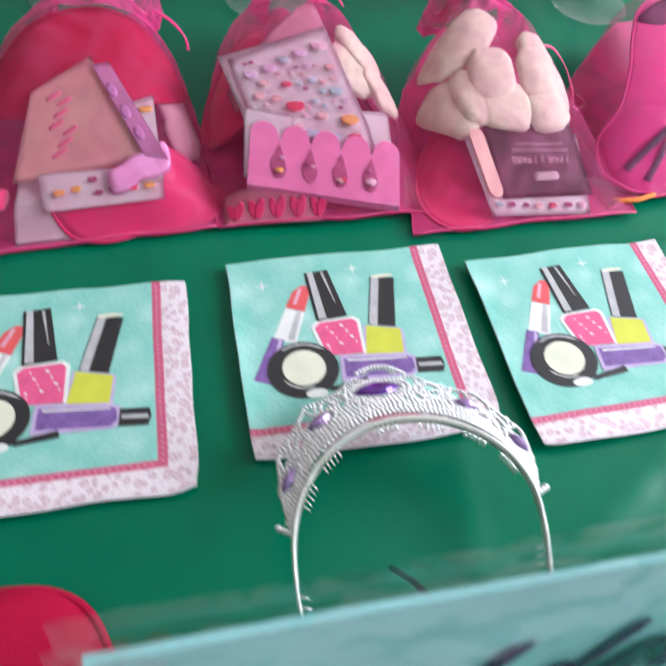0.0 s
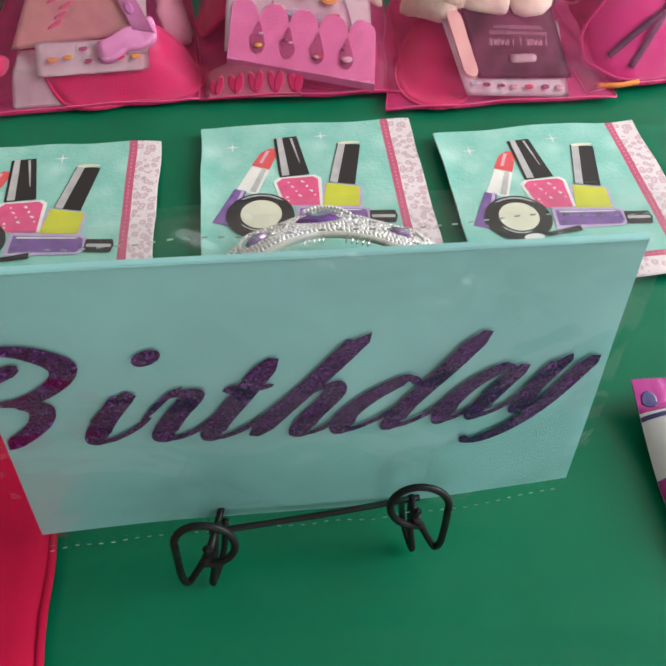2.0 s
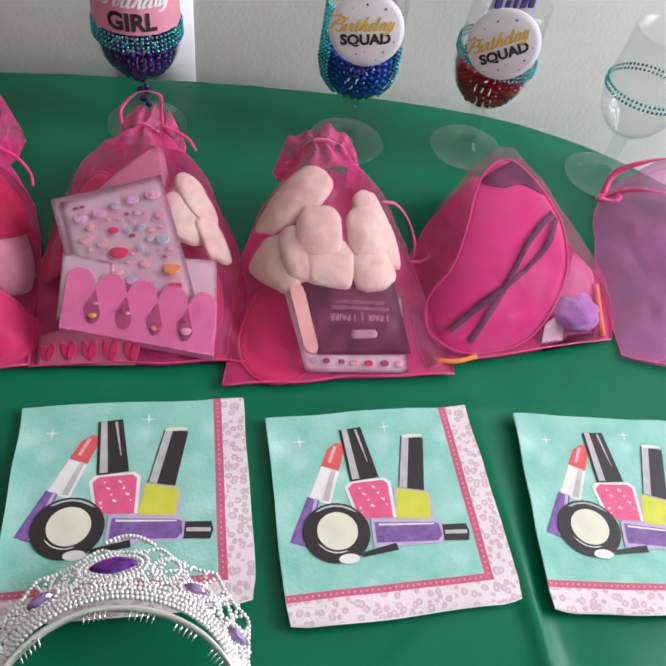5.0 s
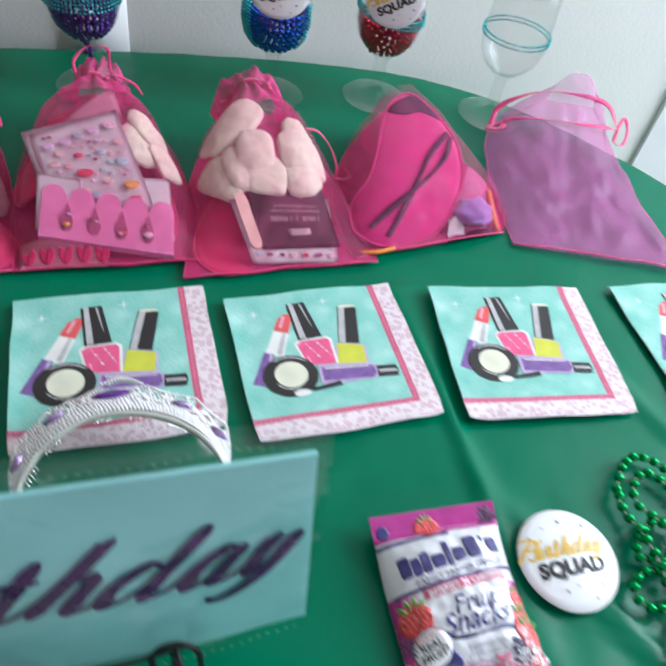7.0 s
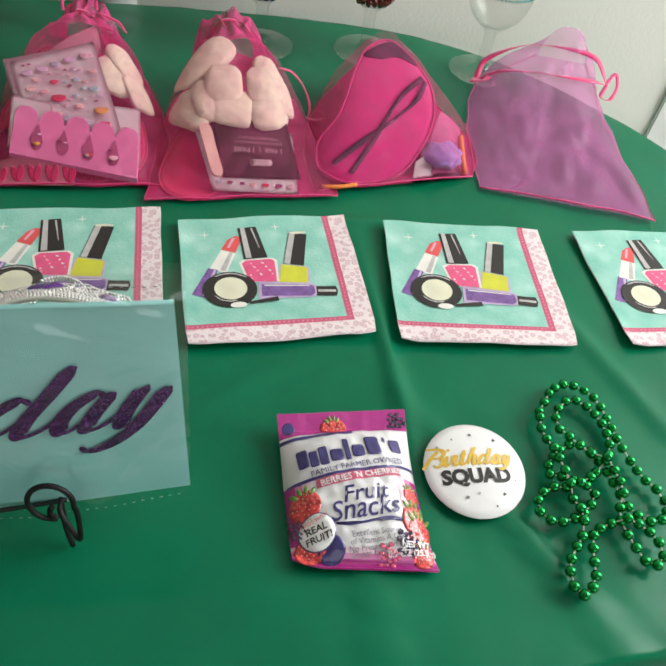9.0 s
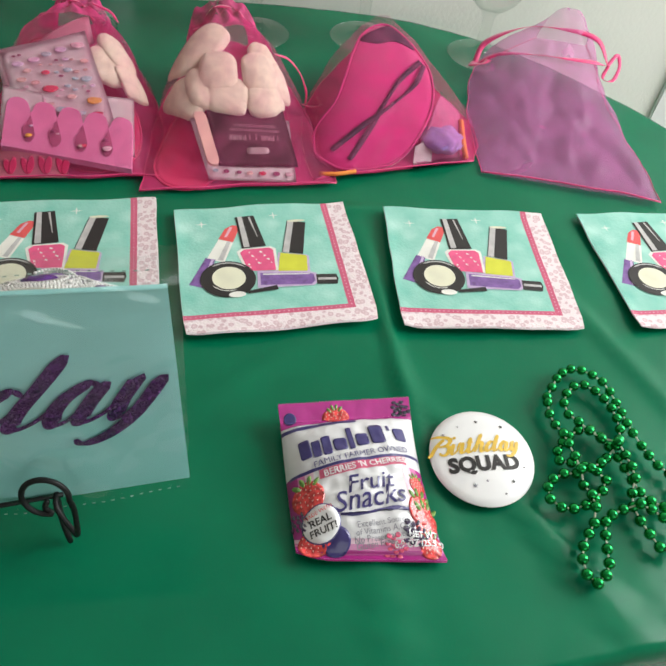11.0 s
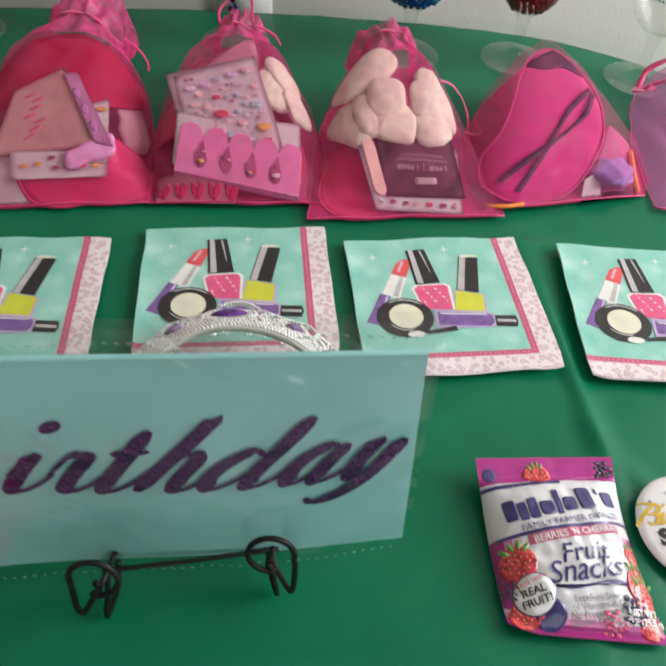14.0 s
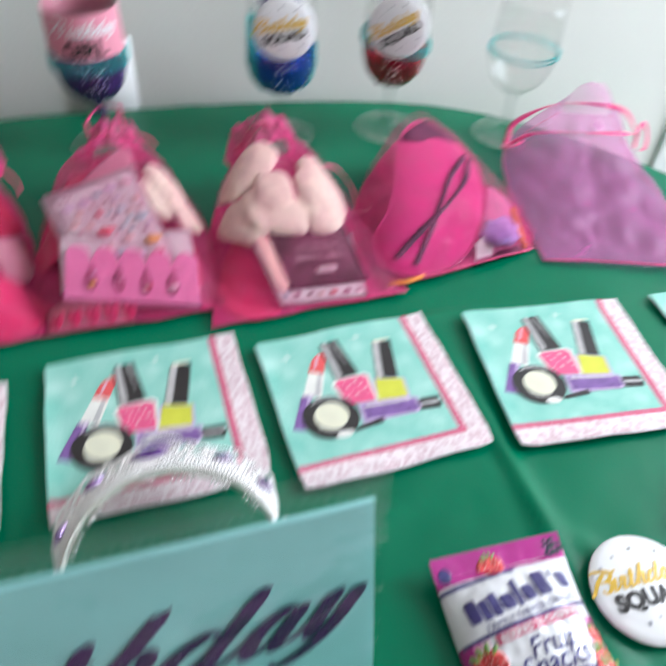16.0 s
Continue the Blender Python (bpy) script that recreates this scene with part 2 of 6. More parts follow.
M["silver"] = material("silver_plate", (0.80, 0.78, 0.75), 0.22, 1.0, vary=0.08, scale=300)
M["silver_bead"] = material("silver_beadwork", (0.86, 0.84, 0.82), 0.28, 0.55, vary=0.12, scale=500)
M["band"] = material("headband_plastic", (0.72, 0.70, 0.62), 0.3, 0.3, vary=0.06, scale=200)
M["amethyst"] = material("amethyst_stone", (0.12, 0.02, 0.26), 0.08, 0.25, vary=0.5, scale=160, coat=0.6)
M["amethyst_pale"] = material("pale_amethyst_stone", (0.32, 0.20, 0.40), 0.1, 0.3, vary=0.4, scale=300, coat=0.5)
M["white_badge"] = material("white_enamel", (0.83, 0.82, 0.82), 0.22, coat=0.4, vary=0.015, scale=40)
M["gold_print"] = material("gold_print", (0.72, 0.46, 0.06), 0.4, vary=0.1, scale=200)
M["foil_magenta"] = material("magenta_foil", (0.45, 0.03, 0.25), 0.22, 0.1, vary=0.12, scale=40, bump=0.25, bump_scale=60, coat=0.5)
M["foil_white"] = material("white_foil", (0.72, 0.71, 0.72), 0.22, vary=0.03, scale=30, bump=0.25, bump_scale=60, coat=0.5)
M["foil_pinkish"] = material("blush_foil", (0.78, 0.52, 0.62), 0.22, vary=0.1, scale=30, bump=0.25, bump_scale=60, coat=0.5)
M["foil_rose"] = material("rose_foil", (0.66, 0.20, 0.42), 0.2, vary=0.08, scale=40, bump=0.25, bump_scale=60, coat=0.5)
M["navy_print"] = material("navy_print", (0.045, 0.035, 0.16), 0.3, vary=0.1, scale=100, coat=0.4)
M["grey_text"] = material("grey_text", (0.25, 0.24, 0.28), 0.4)
M["berry_red"] = material("berry_red", (0.66, 0.06, 0.06), 0.25, vary=0.5, scale=420, coat=0.4)
M["berry_dark"] = material("berry_dark", (0.04, 0.025, 0.06), 0.2, vary=0.6, scale=420, coat=0.4)
M["berry_pink"] = material("berry_pink", (0.68, 0.09, 0.18), 0.25, vary=0.4, scale=420, coat=0.4)
M["leaf_green"] = material("leaf_print", (0.14, 0.30, 0.05), 0.3, vary=0.3, scale=300, coat=0.4)
M["bead_green"] = material("green_metallic_bead", (0.012, 0.30, 0.07), 0.16, 0.92, vary=0.12, scale=300)
M["bead_purple"] = material("purple_pearl_bead", (0.09, 0.02, 0.22), 0.2, 0.75, vary=0.2, scale=300)
M["bead_blue"] = material("blue_pearl_bead", (0.01, 0.07, 0.40), 0.2, 0.8, vary=0.2, scale=300)
M["bead_red"] = material("red_pearl_bead", (0.32, 0.008, 0.02), 0.2, 0.8, vary=0.2, scale=300)
M["bead_magenta"] = material("magenta_pearl_bead", (0.34, 0.012, 0.11), 0.2, 0.8, vary=0.2, scale=300)
M["string"] = material("bead_string", (0.45, 0.50, 0.40), 0.6)
M["pink_label"] = material("pink_label", (0.72, 0.28, 0.36), 0.4, vary=0.05, scale=100)


def leopard(name):
    """White-pink paper with soft rosettes."""
    m = material(name, (0.80, 0.66, 0.66), 0.8, bump=0.3, bump_scale=700)
    nt = m.node_tree
    b = nt.nodes["Principled BSDF"]
    tc, n, v = nt.nodes.new("ShaderNodeTexCoord"), nt.nodes.new("ShaderNodeTexNoise"), nt.nodes.new("ShaderNodeTexVoronoi")
    n.inputs["Scale"].default_value = 220
    v.inputs["Scale"].default_value = 235
    mixv = nt.nodes.new("ShaderNodeMix")
    mixv.data_type = "VECTOR"
    mixv.inputs["Factor"].default_value = 0.0020
    nt.links.new(tc.outputs["Object"], n.inputs["Vector"]), nt.links.new(tc.outputs["Object"], mixv.inputs[4]), nt.links.new(n.outputs["Color"], mixv.inputs[5])
    nt.links.new(mixv.outputs[1], v.inputs["Vector"])
    ramp = nt.nodes.new("ShaderNodeValToRGB")
    for pos, c in ((0.0, (0.78, 0.62, 0.65)), (0.16, (0.77, 0.60, 0.63)), (0.26, (0.66, 0.47, 0.50)), (0.42, (0.67, 0.48, 0.51)), (0.50, (0.84, 0.72, 0.74))):
        e = ramp.color_ramp.elements.new(pos) if pos not in (0.0,) else ramp.color_ramp.elements[0]
        e.position, e.color = pos, (*c, 1)
    ramp.color_ramp.elements[-1].color = (0.82, 0.72, 0.71, 1)
    nt.links.new(v.outputs["Distance"], ramp.inputs[0]), nt.links.new(ramp.outputs[0], b.inputs["Base Color"])
    return m


M["leopard"] = leopard("leopard_paper")


from mathutils.bvhtree import BVHTree


# ---- mesh helpers ----
def part(name, bm, mat, parent=None, label="", smooth=True, matrix=None):
    me = bpy.data.meshes.new(name)
    bm.to_mesh(me)
    bm.free()
    me.materials.append(mat)
    if smooth:
        me.polygons.foreach_set("use_smooth", [True] * len(me.polygons))
    ob = new(name, me)
    if parent:
        ob.parent = parent
    if matrix:
        ob.matrix_basis = matrix
    if label:
        ob["label"] = label
    return ob


def thing(name, label, category, m=None, group=""):
    ob = new(name)
    ob.empty_display_size = 0.02
    if m:
        ob.matrix_basis = m
    return tagged(ob, label, category, group)


def box(bm, x0, y0, z0, x1, y1, z1, bevel=0.0):
    vs = [bm.verts.new((x, y, z)) for x in (x0, x1) for y in (y0, y1) for z in (z0, z1)]
    fs = [bm.faces.new([vs[i] for i in q]) for q in ((0, 1, 3, 2), (4, 6, 7, 5), (0, 4, 5, 1), (2, 3, 7, 6), (0, 2, 6, 4), (1, 5, 7, 3))]
    if bevel:
        bmesh.ops.bevel(bm, geom=list({e for f in fs for e in f.edges}), offset=bevel, segments=2, affect="EDGES")
    return bm


def sheet(f, nu, nv, closed_u=False):
    """A grid of quads over f(u, v), u and v from 0 to 1."""
    bm = bmesh.new()
    g = [[bm.verts.new(f(i / nu, j / nv)) for j in range(nv + 1)] for i in range(nu + (0 if closed_u else 1))]
    for i in range(nu):
        a, b = g[i], g[(i + 1) % len(g)]
        for j in range(nv):
            bm.faces.new((a[j], b[j], b[j + 1], a[j + 1]))
    return bm


def lathe(profile, n=32):
    bm = bmesh.new()
    rings = []
    for r, z in profile:
        if r < 1e-5:
            rings.append([bm.verts.new((0, 0, z))])
        else:
            rings.append([bm.verts.new((r * math.cos(2 * math.pi * k / n), r * math.sin(2 * math.pi * k / n), z)) for k in range(n)])
    for a, b in zip(rings, rings[1:]):
        for k in range(n):
            q = [a[k % len(a)], a[(k + 1) % len(a)], b[(k + 1) % len(b)], b[k % len(b)]]
            q = list(dict.fromkeys(q))
            if len(q) > 2:
                bm.faces.new(q)
    return bm


def smooth_line(pts, steps=6, closed=False):
    """Catmull-Rom through the points."""
    P = [Vector(p) for p in pts]
    out = []
    n = len(P)
    for i in range(n if closed else n - 1):
        a, b, c, d = (P[(i - 1) % n] if closed or i else P[0] * 2 - P[1], P[i], P[(i + 1) % n], P[(i + 2) % n] if closed or i + 2 < n else P[-1] * 2 - P[-2])
        for s in range(steps):
            t = s / steps
            out.append(0.5 * ((2 * b) + (c - a) * t + (2 * a - 5 * b + 4 * c - d) * t * t + (3 * b - a - 3 * c + d) * t ** 3))
    if not closed:
        out.append(P[-1])
    return out


def tube(bm, pts, r, n=8, closed=False, taper=None):
    P = [Vector(p) for p in pts]
    up = Vector((0, 0, 1))
    rings = []
    m = len(P)
    for i, p in enumerate(P):
        d = (P[(i + 1) % m] - P[i - 1]) if closed or 0 < i < m - 1 else (P[1] - P[0] if i == 0 else P[-1] - P[-2])
        d.normalize()
        s = d.cross(up)
        s = s.normalized() if s.length > 0.05 else Vector((1, 0, 0))
        w = s.cross(d).normalized()
        rr = r * (taper(i / max(1, m - 1)) if taper else 1)
        rings.append([bm.verts.new(p + rr * (math.cos(a) * s + math.sin(a) * w)) for a in (2 * math.pi * k / n for k in range(n))])
    for i in range(m if closed else m - 1):
        a, b = rings[i], rings[(i + 1) % m]
        for k in range(n):
            bm.faces.new((a[k], a[(k + 1) % n], b[(k + 1) % n], b[k]))
    if not closed:
        bm.faces.new(rings[0][::-1]), bm.faces.new(rings[-1])
    return bm


def ball(bm, c, r, seg=10, rings=7, squash=(1, 1, 1)):
    """A small sphere of quads and two fans of triangles, added to bm."""
    c, new_vert, new_face = Vector(c), bm.verts.new, bm.faces.new
    sx, sy, sz = (r * k for k in squash)
    rows = []
    for j in range(1, rings):
        w, h = math.sin(math.pi * j / rings), math.cos(math.pi * j / rings)
        rows.append([new_vert((c.x + sx * w * math.cos(2 * math.pi * i / seg), c.y + sy * w * math.sin(2 * math.pi * i / seg), c.z + sz * h)) for i in range(seg)])
    top, low = new_vert((c.x, c.y, c.z + sz)), new_vert((c.x, c.y, c.z - sz))
    for i in range(seg):
        k = (i + 1) % seg
        new_face((top, rows[0][i], rows[0][k]))
        new_face((low, rows[-1][k], rows[-1][i]))
        for a, b in zip(rows, rows[1:]):
            new_face((a[i], b[i], b[k], a[k]))
    return bm


def slab(outline, z, thick, lift=None):
    """A flat plate with the given outline (x, y), its top at z (or lift(x, y) + z)."""
    bm = bmesh.new()
    f = lift or (lambda x, y: 0.0)
    top = [bm.verts.new((x, y, z + f(x, y))) for x, y in outline]
    face = bm.faces.new(top)
    if thick:
        low = [bm.verts.new((x, y, z + f(x, y) - thick)) for x, y in outline]
        bm.faces.new(low[::-1])
        n = len(top)
        for i in range(n):
            bm.faces.new((top[i - 1], low[i - 1], low[i], top[i]))
    bmesh.ops.recalc_face_normals(bm, faces=bm.faces[:])
    if lift:
        bmesh.ops.triangulate(bm, faces=[g for g in bm.faces if len(g.verts) > 4])
    return bm


def oval(cx, cy, rx, ry, n=28, turn=0.0):
    c, s = math.cos(turn), math.sin(turn)
    return [(cx + rx * math.cos(a) * c - ry * math.sin(a) * s, cy + rx * math.cos(a) * s + ry * math.sin(a) * c) for a in (2 * math.pi * k / n for k in range(n))]


def bar(x0, y0, x1, y1, w0, w1):
    """The outline of a tapered bar from one end to the other."""
    d = Vector((x1 - x0, y1 - y0)).normalized()
    n = Vector((-d.y, d.x))
    return [(x0 + n.x * w0 / 2, y0 + n.y * w0 / 2), (x0 - n.x * w0 / 2, y0 - n.y * w0 / 2), (x1 - n.x * w1 / 2, y1 - n.y * w1 / 2), (x1 + n.x * w1 / 2, y1 + n.y * w1 / 2)]


def round_box(w, h, r, n=6, cx=0.0, cy=0.0):
    out = []
    for k, (sx, sy) in enumerate(((1, 1), (-1, 1), (-1, -1), (1, -1))):
        for i in range(n + 1):
            a = math.pi / 2 * (k + i / n)
            out.append((cx + sx * (w / 2 - r) + r * math.cos(a), cy + sy * (h / 2 - r) + r * math.sin(a)))
    return out


def lettering(name, body, size, mat, parent, m, shear=0.0, bold=0.0, lift=None, align="CENTER", stretch=1.0, label=""):
    """Words in the built-in font, as a flat mesh under its thing; lift(x, y) lets them follow a swelling surface."""
    cu = bpy.data.curves.new(name, "FONT")
    cu.body, cu.size, cu.shear, cu.offset, cu.align_x, cu.align_y = body, size, shear, bold * size, align, "CENTER"
    cu.resolution_u = 3
    tmp = new(name, cu)
    me = bpy.data.meshes.new_from_object(tmp)
    bpy.data.objects.remove(tmp)
    me.materials.clear()
    me.materials.append(mat)
    for v in me.vertices:
        p = m @ Vector((v.co.x * stretch, v.co.y, 0))
        v.co = (p.x, p.y, p.z + (lift(p.x, p.y) if lift else 0))
    ob = new(name, me)
    ob.parent = parent
    if label:
        ob["label"] = label
    return ob


SCRIPT = {
    "B": (2.0, [[(-0.6, 1.93), (-0.2, 2.0), (0.12, 1.97), (0.7, 1.87), (1.18, 1.62), (1.27, 1.35), (1.1, 1.08), (0.85, 0.94), (0.5, 0.92), (0.2, 0.95)], [(0.8, 0.94), (1.16, 0.78), (1.24, 0.46), (1.05, 0.1), (0.85, 0.0), (0.6, 0.05), (0.35, 0.3)], [(0.69, 1.62), (0.45, 1.45), (0.2, 1.2), (0.0, 0.95), (-0.2, 0.55), (-0.4, 0.15), (-0.65, 0.02)]]),
    "i": (0.62, [[(-0.1, 0.45), (0.15, 0.98), (0.08, 0.45), (0.1, 0.1), (0.28, 0.02), (0.5, 0.2), (0.66, 0.5)]]),
    "r": (0.9, [[(-0.05, 0.45), (0.12, 0.95), (0.2, 0.98), (0.42, 0.9), (0.36, 0.5), (0.36, 0.12), (0.55, 0.02), (0.78, 0.2), (0.92, 0.5)]]),
    "t": (0.66, [[(0.28, 1.55), (0.18, 0.9), (0.1, 0.3), (0.14, 0.06), (0.3, 0.02), (0.52, 0.2), (0.68, 0.5)], [(-0.12, 1.02), (0.2, 1.0), (0.5, 1.06)]]),
    "h": (1.12, [[(-0.02, 0.45), (0.36, 1.22), (0.58, 1.78), (0.40, 1.2), (0.2, 0.6), (0.04, 0.0)], [(0.08, 0.25), (0.3, 0.75), (0.55, 0.98), (0.72, 0.8), (0.64, 0.35), (0.66, 0.08), (0.82, 0.02), (1.02, 0.2), (1.14, 0.5)]]),
    "d": (1.38, [[(0.74, 0.85), (0.50, 0.98), (0.17, 0.7), (0.02, 0.3), (0.18, 0.02), (0.5, 0.2), (0.82, 0.65)], [(1.14, 1.72), (0.98, 1.1), (0.80, 0.5), (0.78, 0.1), (0.94, 0.02), (1.2, 0.2), (1.38, 0.5)]]),
    "a": (1.16, [[(0.66, 0.85), (0.45, 0.98), (0.15, 0.7), (0.05, 0.3), (0.2, 0.02), (0.45, 0.2), (0.7, 0.75)], [(0.74, 0.98), (0.62, 0.5), (0.60, 0.1), (0.76, 0.02), (1.0, 0.2), (1.16, 0.5)]]),
    "y": (1.0, [[(-0.05, 0.5), (0.10, 0.98), (0.04, 0.45), (0.09, 0.08), (0.25, 0.06), (0.42, 0.4), (0.52, 0.8)], [(0.58, 0.98), (0.52, 0.5), (0.42, 0.02), (0.22, -0.34), (-0.04, -0.54), (-0.30, -0.58), (-0.46, -0.44)]]),
}


def script_word(name, word, height, mat, parent, m, slant=0.55, thick=0.30, thin=0.10, lift=None, raise_step=0.00004, label="", capital=2.0):
    """A word in pen script, x-height given, thick on the way down and thin on the way up."""
    bm = bmesh.new()
    x0, layer = 0.0, 0

    def put(x, y, z):
        p = m @ Vector((height * (x + slant * y), height * y, z))
        return bm.verts.new((p.x, p.y, p.z + (lift(p.x, p.y) if lift else 0)))

    for ch in word:
        wide, strokes = SCRIPT[ch]
        for s in strokes:
            layer += 1
            line = smooth_line([(x0 + x, y, 0) for x, y in s], 7)
            prev = None
            for i, p in enumerate(line):
                d = (line[min(i + 1, len(line) - 1)] - line[max(i - 1, 0)]).normalized()
                down = max(0.0, -d.y)
                w = thin + (thick - thin) * down ** 0.7
                e = min(1.0, 0.45 + 0.25 * min(i, len(line) - 1 - i))
                n = Vector((-d.y, d.x, 0)) * (w * e / 2)
                a, b = p + n, p - n
                cur = (put(a.x, a.y, layer * raise_step), put(b.x, b.y, layer * raise_step))
                if prev:
                    bm.faces.new((prev[0], prev[1], cur[1], cur[0]))
                prev = cur
        if ch == "i":
            layer += 1
            bm.faces.new([put(x0 + 0.2 + dx, 1.66 + dy, layer * raise_step) for dx, dy in oval(0, 0, 0.17, 0.15, 14)])
        x0 += capital if ch == "B" else wide
    bmesh.ops.recalc_face_normals(bm, faces=bm.faces[:])
    return part(name, bm, mat, parent, label, smooth=False)


# ---- the room ----
def wall_panel(name, x0, y0, x1, y1, z0, z1, mat, openings=()):
    """A wall 0.12 m thick, or a slab, cut by upright openings given along its length (from, to, sill, head)."""
    bm = bmesh.new()
    along_x = abs(x1 - x0) > abs(y1 - y0)
    a0, a1 = (x0, x1) if along_x else (y0, y1)
    cuts = sorted(openings)
    pos = a0

    def piece(p, q, lo, hi):
        if q - p > 1e-4 and hi - lo > 1e-4:
            box(bm, *((p, y0, lo, q, y1, hi) if along_x else (x0, p, lo, x1, q, hi)))

    for p, q, lo, hi in cuts:
        piece(pos, p, z0, z1), piece(p, q, z0, lo), piece(p, q, hi, z1)
        pos = q
    piece(pos, a1, z0, z1)
    return tagged(part(name, bm, mat, smooth=False), kind="structure")


FLOOR, TOP = -0.75, 1.75
WALL_Y = 0.405
wall_panel("wall_north", -2.3, WALL_Y, 1.62, WALL_Y + 0.12, FLOOR, TOP, M["wall"])
# Only the north wall is seen; the other walls and ceiling shape bounce light.
wall_panel("wall_east", 1.5, -2.72, 1.62, WALL_Y, FLOOR, TOP, M["wall"], [(-0.45, 0.37, 0.2, 1.5)])
wall_panel("wall_west", -2.42, -2.72, -2.3, WALL_Y + 0.12, FLOOR, TOP, M["room_wall"])
# This opening is only there for the added south fill lamp.
wall_panel("wall_south", -2.3, -2.72, 1.5, -2.6, FLOOR, TOP, M["room_wall"], [(-0.2, 1.4, 0.1, 1.4)])
tagged(part("floor", box(bmesh.new(), -2.3, -2.6, FLOOR - 0.1, 1.5, WALL_Y, FLOOR), M["floor"], smooth=False), kind="structure")
tagged(part("ceiling", box(bmesh.new(), -2.42, -2.72, TOP, 1.62, WALL_Y + 0.12, TOP + 0.1), M["ceiling"], smooth=False), kind="structure")
tagged(part("trim", box(bmesh.new(), 0.592, WALL_Y - 0.006, FLOOR, 0.68, WALL_Y - 0.0005, TOP, 0.002), M["trim"], smooth=False), kind="structure")
plate = thing("wall_plate", "cream painted blank plate on the wall", "wall plate", pose(-0.12, WALL_Y, -0.005))
part("cover", box(bmesh.new(), -0.036, -0.0022, -0.058, 0.036, -0.0005, 0.058, 0.0008), M["trim"], plate)

# ---- table and its cloth ----
EDGE = smooth_line([(x, y, 0) for x, y in ((-0.80, 0.02), (-0.76, 0.17), (-0.62, 0.265), (-0.424, 0.312), (-0.24, 0.346), (-0.1, 0.359), (0.035, 0.364), (0.14, 0.359), (0.242, 0.338), (0.33, 0.292), (0.43, 0.187), (0.49, 0.075), (0.505, -0.04), (0.46, -0.2), (0.36, -0.285), (0.2, -0.318), (0.0, -0.335), (-0.25, -0.33), (-0.5, -0.29), (-0.7, -0.16))], 16, True)
CENTRE = Vector((-0.1, 0.02, 0))


def cloth_z(x, y):
    """Low wrinkles and the creases of the folded sheet."""
    z = 0.0018 * noise.noise((x * 8, y * 6, 0.3)) + 0.0009 * noise.noise((x * 22 + y * 9, y * 16, 4.0)) + 0.0004 * noise.noise((x * 50, y * 34, 6.0))
    for px, py, ax, ay, h, wide, run in ((0.150, -0.13, -0.10, 1.0, 0.0042, 0.0050, 0.10), (0.215, -0.25, -0.62, 1.0, 0.0048, 0.0050, 0.09), (0.125, -0.29, -0.15, 1.0, 0.0034, 0.005, 0.08), (0.300, -0.12, -0.45, 1.0, 0.0032, 0.006, 0.09),
                                         (-0.03, -0.2, 0.06, 1.0, 0.0014, 0.006, 0.10), (0.02, -0.28, 1.0, 0.05, 0.0010, 0.006, 0.10), (0.12, 0.015, 1.0, 0.10, 0.0022, 0.006, 0.07), (0.05, -0.15, 0.8, 0.6, 0.0012, 0.008, 0.08)):
        L = math.hypot(ax, ay)
        across, along = ((x - px) * ay - (y - py) * ax) / L, ((x - px) * ax + (y - py) * ay) / L
        z += h * math.exp(-(across / wide) ** 2) * math.exp(-(along / run) ** 2) if abs(across) < 0.03 else 0.0
    return z - 0.003


def table_cloth():
    bm = bmesh.new()
    rings = []
    n = len(EDGE)
    radial = 150
    for k in range(1, radial + 1):
        f = k / radial
        rings.append([bm.verts.new((*(CENTRE.lerp(p, f)).xy, cloth_z(*CENTRE.lerp(p, f).xy))) for p in EDGE])
    mid = bm.verts.new((*CENTRE.xy, -0.002))
    for i in range(n):
        bm.faces.new((mid, rings[0][i], rings[0][(i + 1) % n]))
    drops = ((0.004, 0.004), (0.007, 0.014), (0.010, 0.05), (0.012, 0.12), (0.016, 0.20), (0.02, 0.28))
    for out, down in drops:
        ring = []
        for i, p in enumerate(EDGE):
            d = (p - CENTRE).normalized()
            wave = 0.010 * math.sin(i * 0.275) * noise.noise((i * 0.065, 0, 7)) * min(1, down / 0.1)
            q = p + d * (out * (0.6 if p.y > 0.2 else 1) + wave)
            ring.append(bm.verts.new((q.x, min(q.y, WALL_Y - 0.008), -0.002 - down)))
        rings.append(ring)
    for a, b in zip(rings, rings[1:]):
        for i in range(n):
            bm.faces.new((a[i], b[i], b[(i + 1) % n], a[(i + 1) % n]))
    bmesh.ops.recalc_face_normals(bm, faces=bm.faces[:])
    return tagged(part("tablecloth", bm, M["cloth"]), "green plastic tablecloth with soft creases over the table", "tablecloth")


table = thing("table", "oval party table hidden under a green cloth", "table", pose(0, 0, FLOOR))
part("tabletop", slab([(p.x * 0.985 - 0.0015, p.y * 0.985) for p in EDGE], -FLOOR - 0.006, 0.028), M["table"], table, smooth=False)
for lx in (-0.55, 0.3):
    for ly in (-0.2, 0.2):
        part("leg", tube(bmesh.new(), [(lx, ly, 0), (lx, ly, 0.3), (lx, ly, -FLOOR - 0.03)], 0.014, 12), M["steel"], table)
table_cloth()


# ---- napkins ----
NAP, NAPY = 0.127, 0.1225


def napkin_lift(seed):
    def f(x, y):
        u, v = x / NAP + 0.5, y / NAPY + 0.5
        edge = max(0, (u - 0.86) / 0.14, (0.14 - v) / 0.14, (0.05 - u) / 0.05, (v - 0.95) / 0.05)
        return 0.0022 * edge * (0.35 + 0.9 * noise.noise((u * 3.1 + seed, v * 3.1, seed)))
    return f


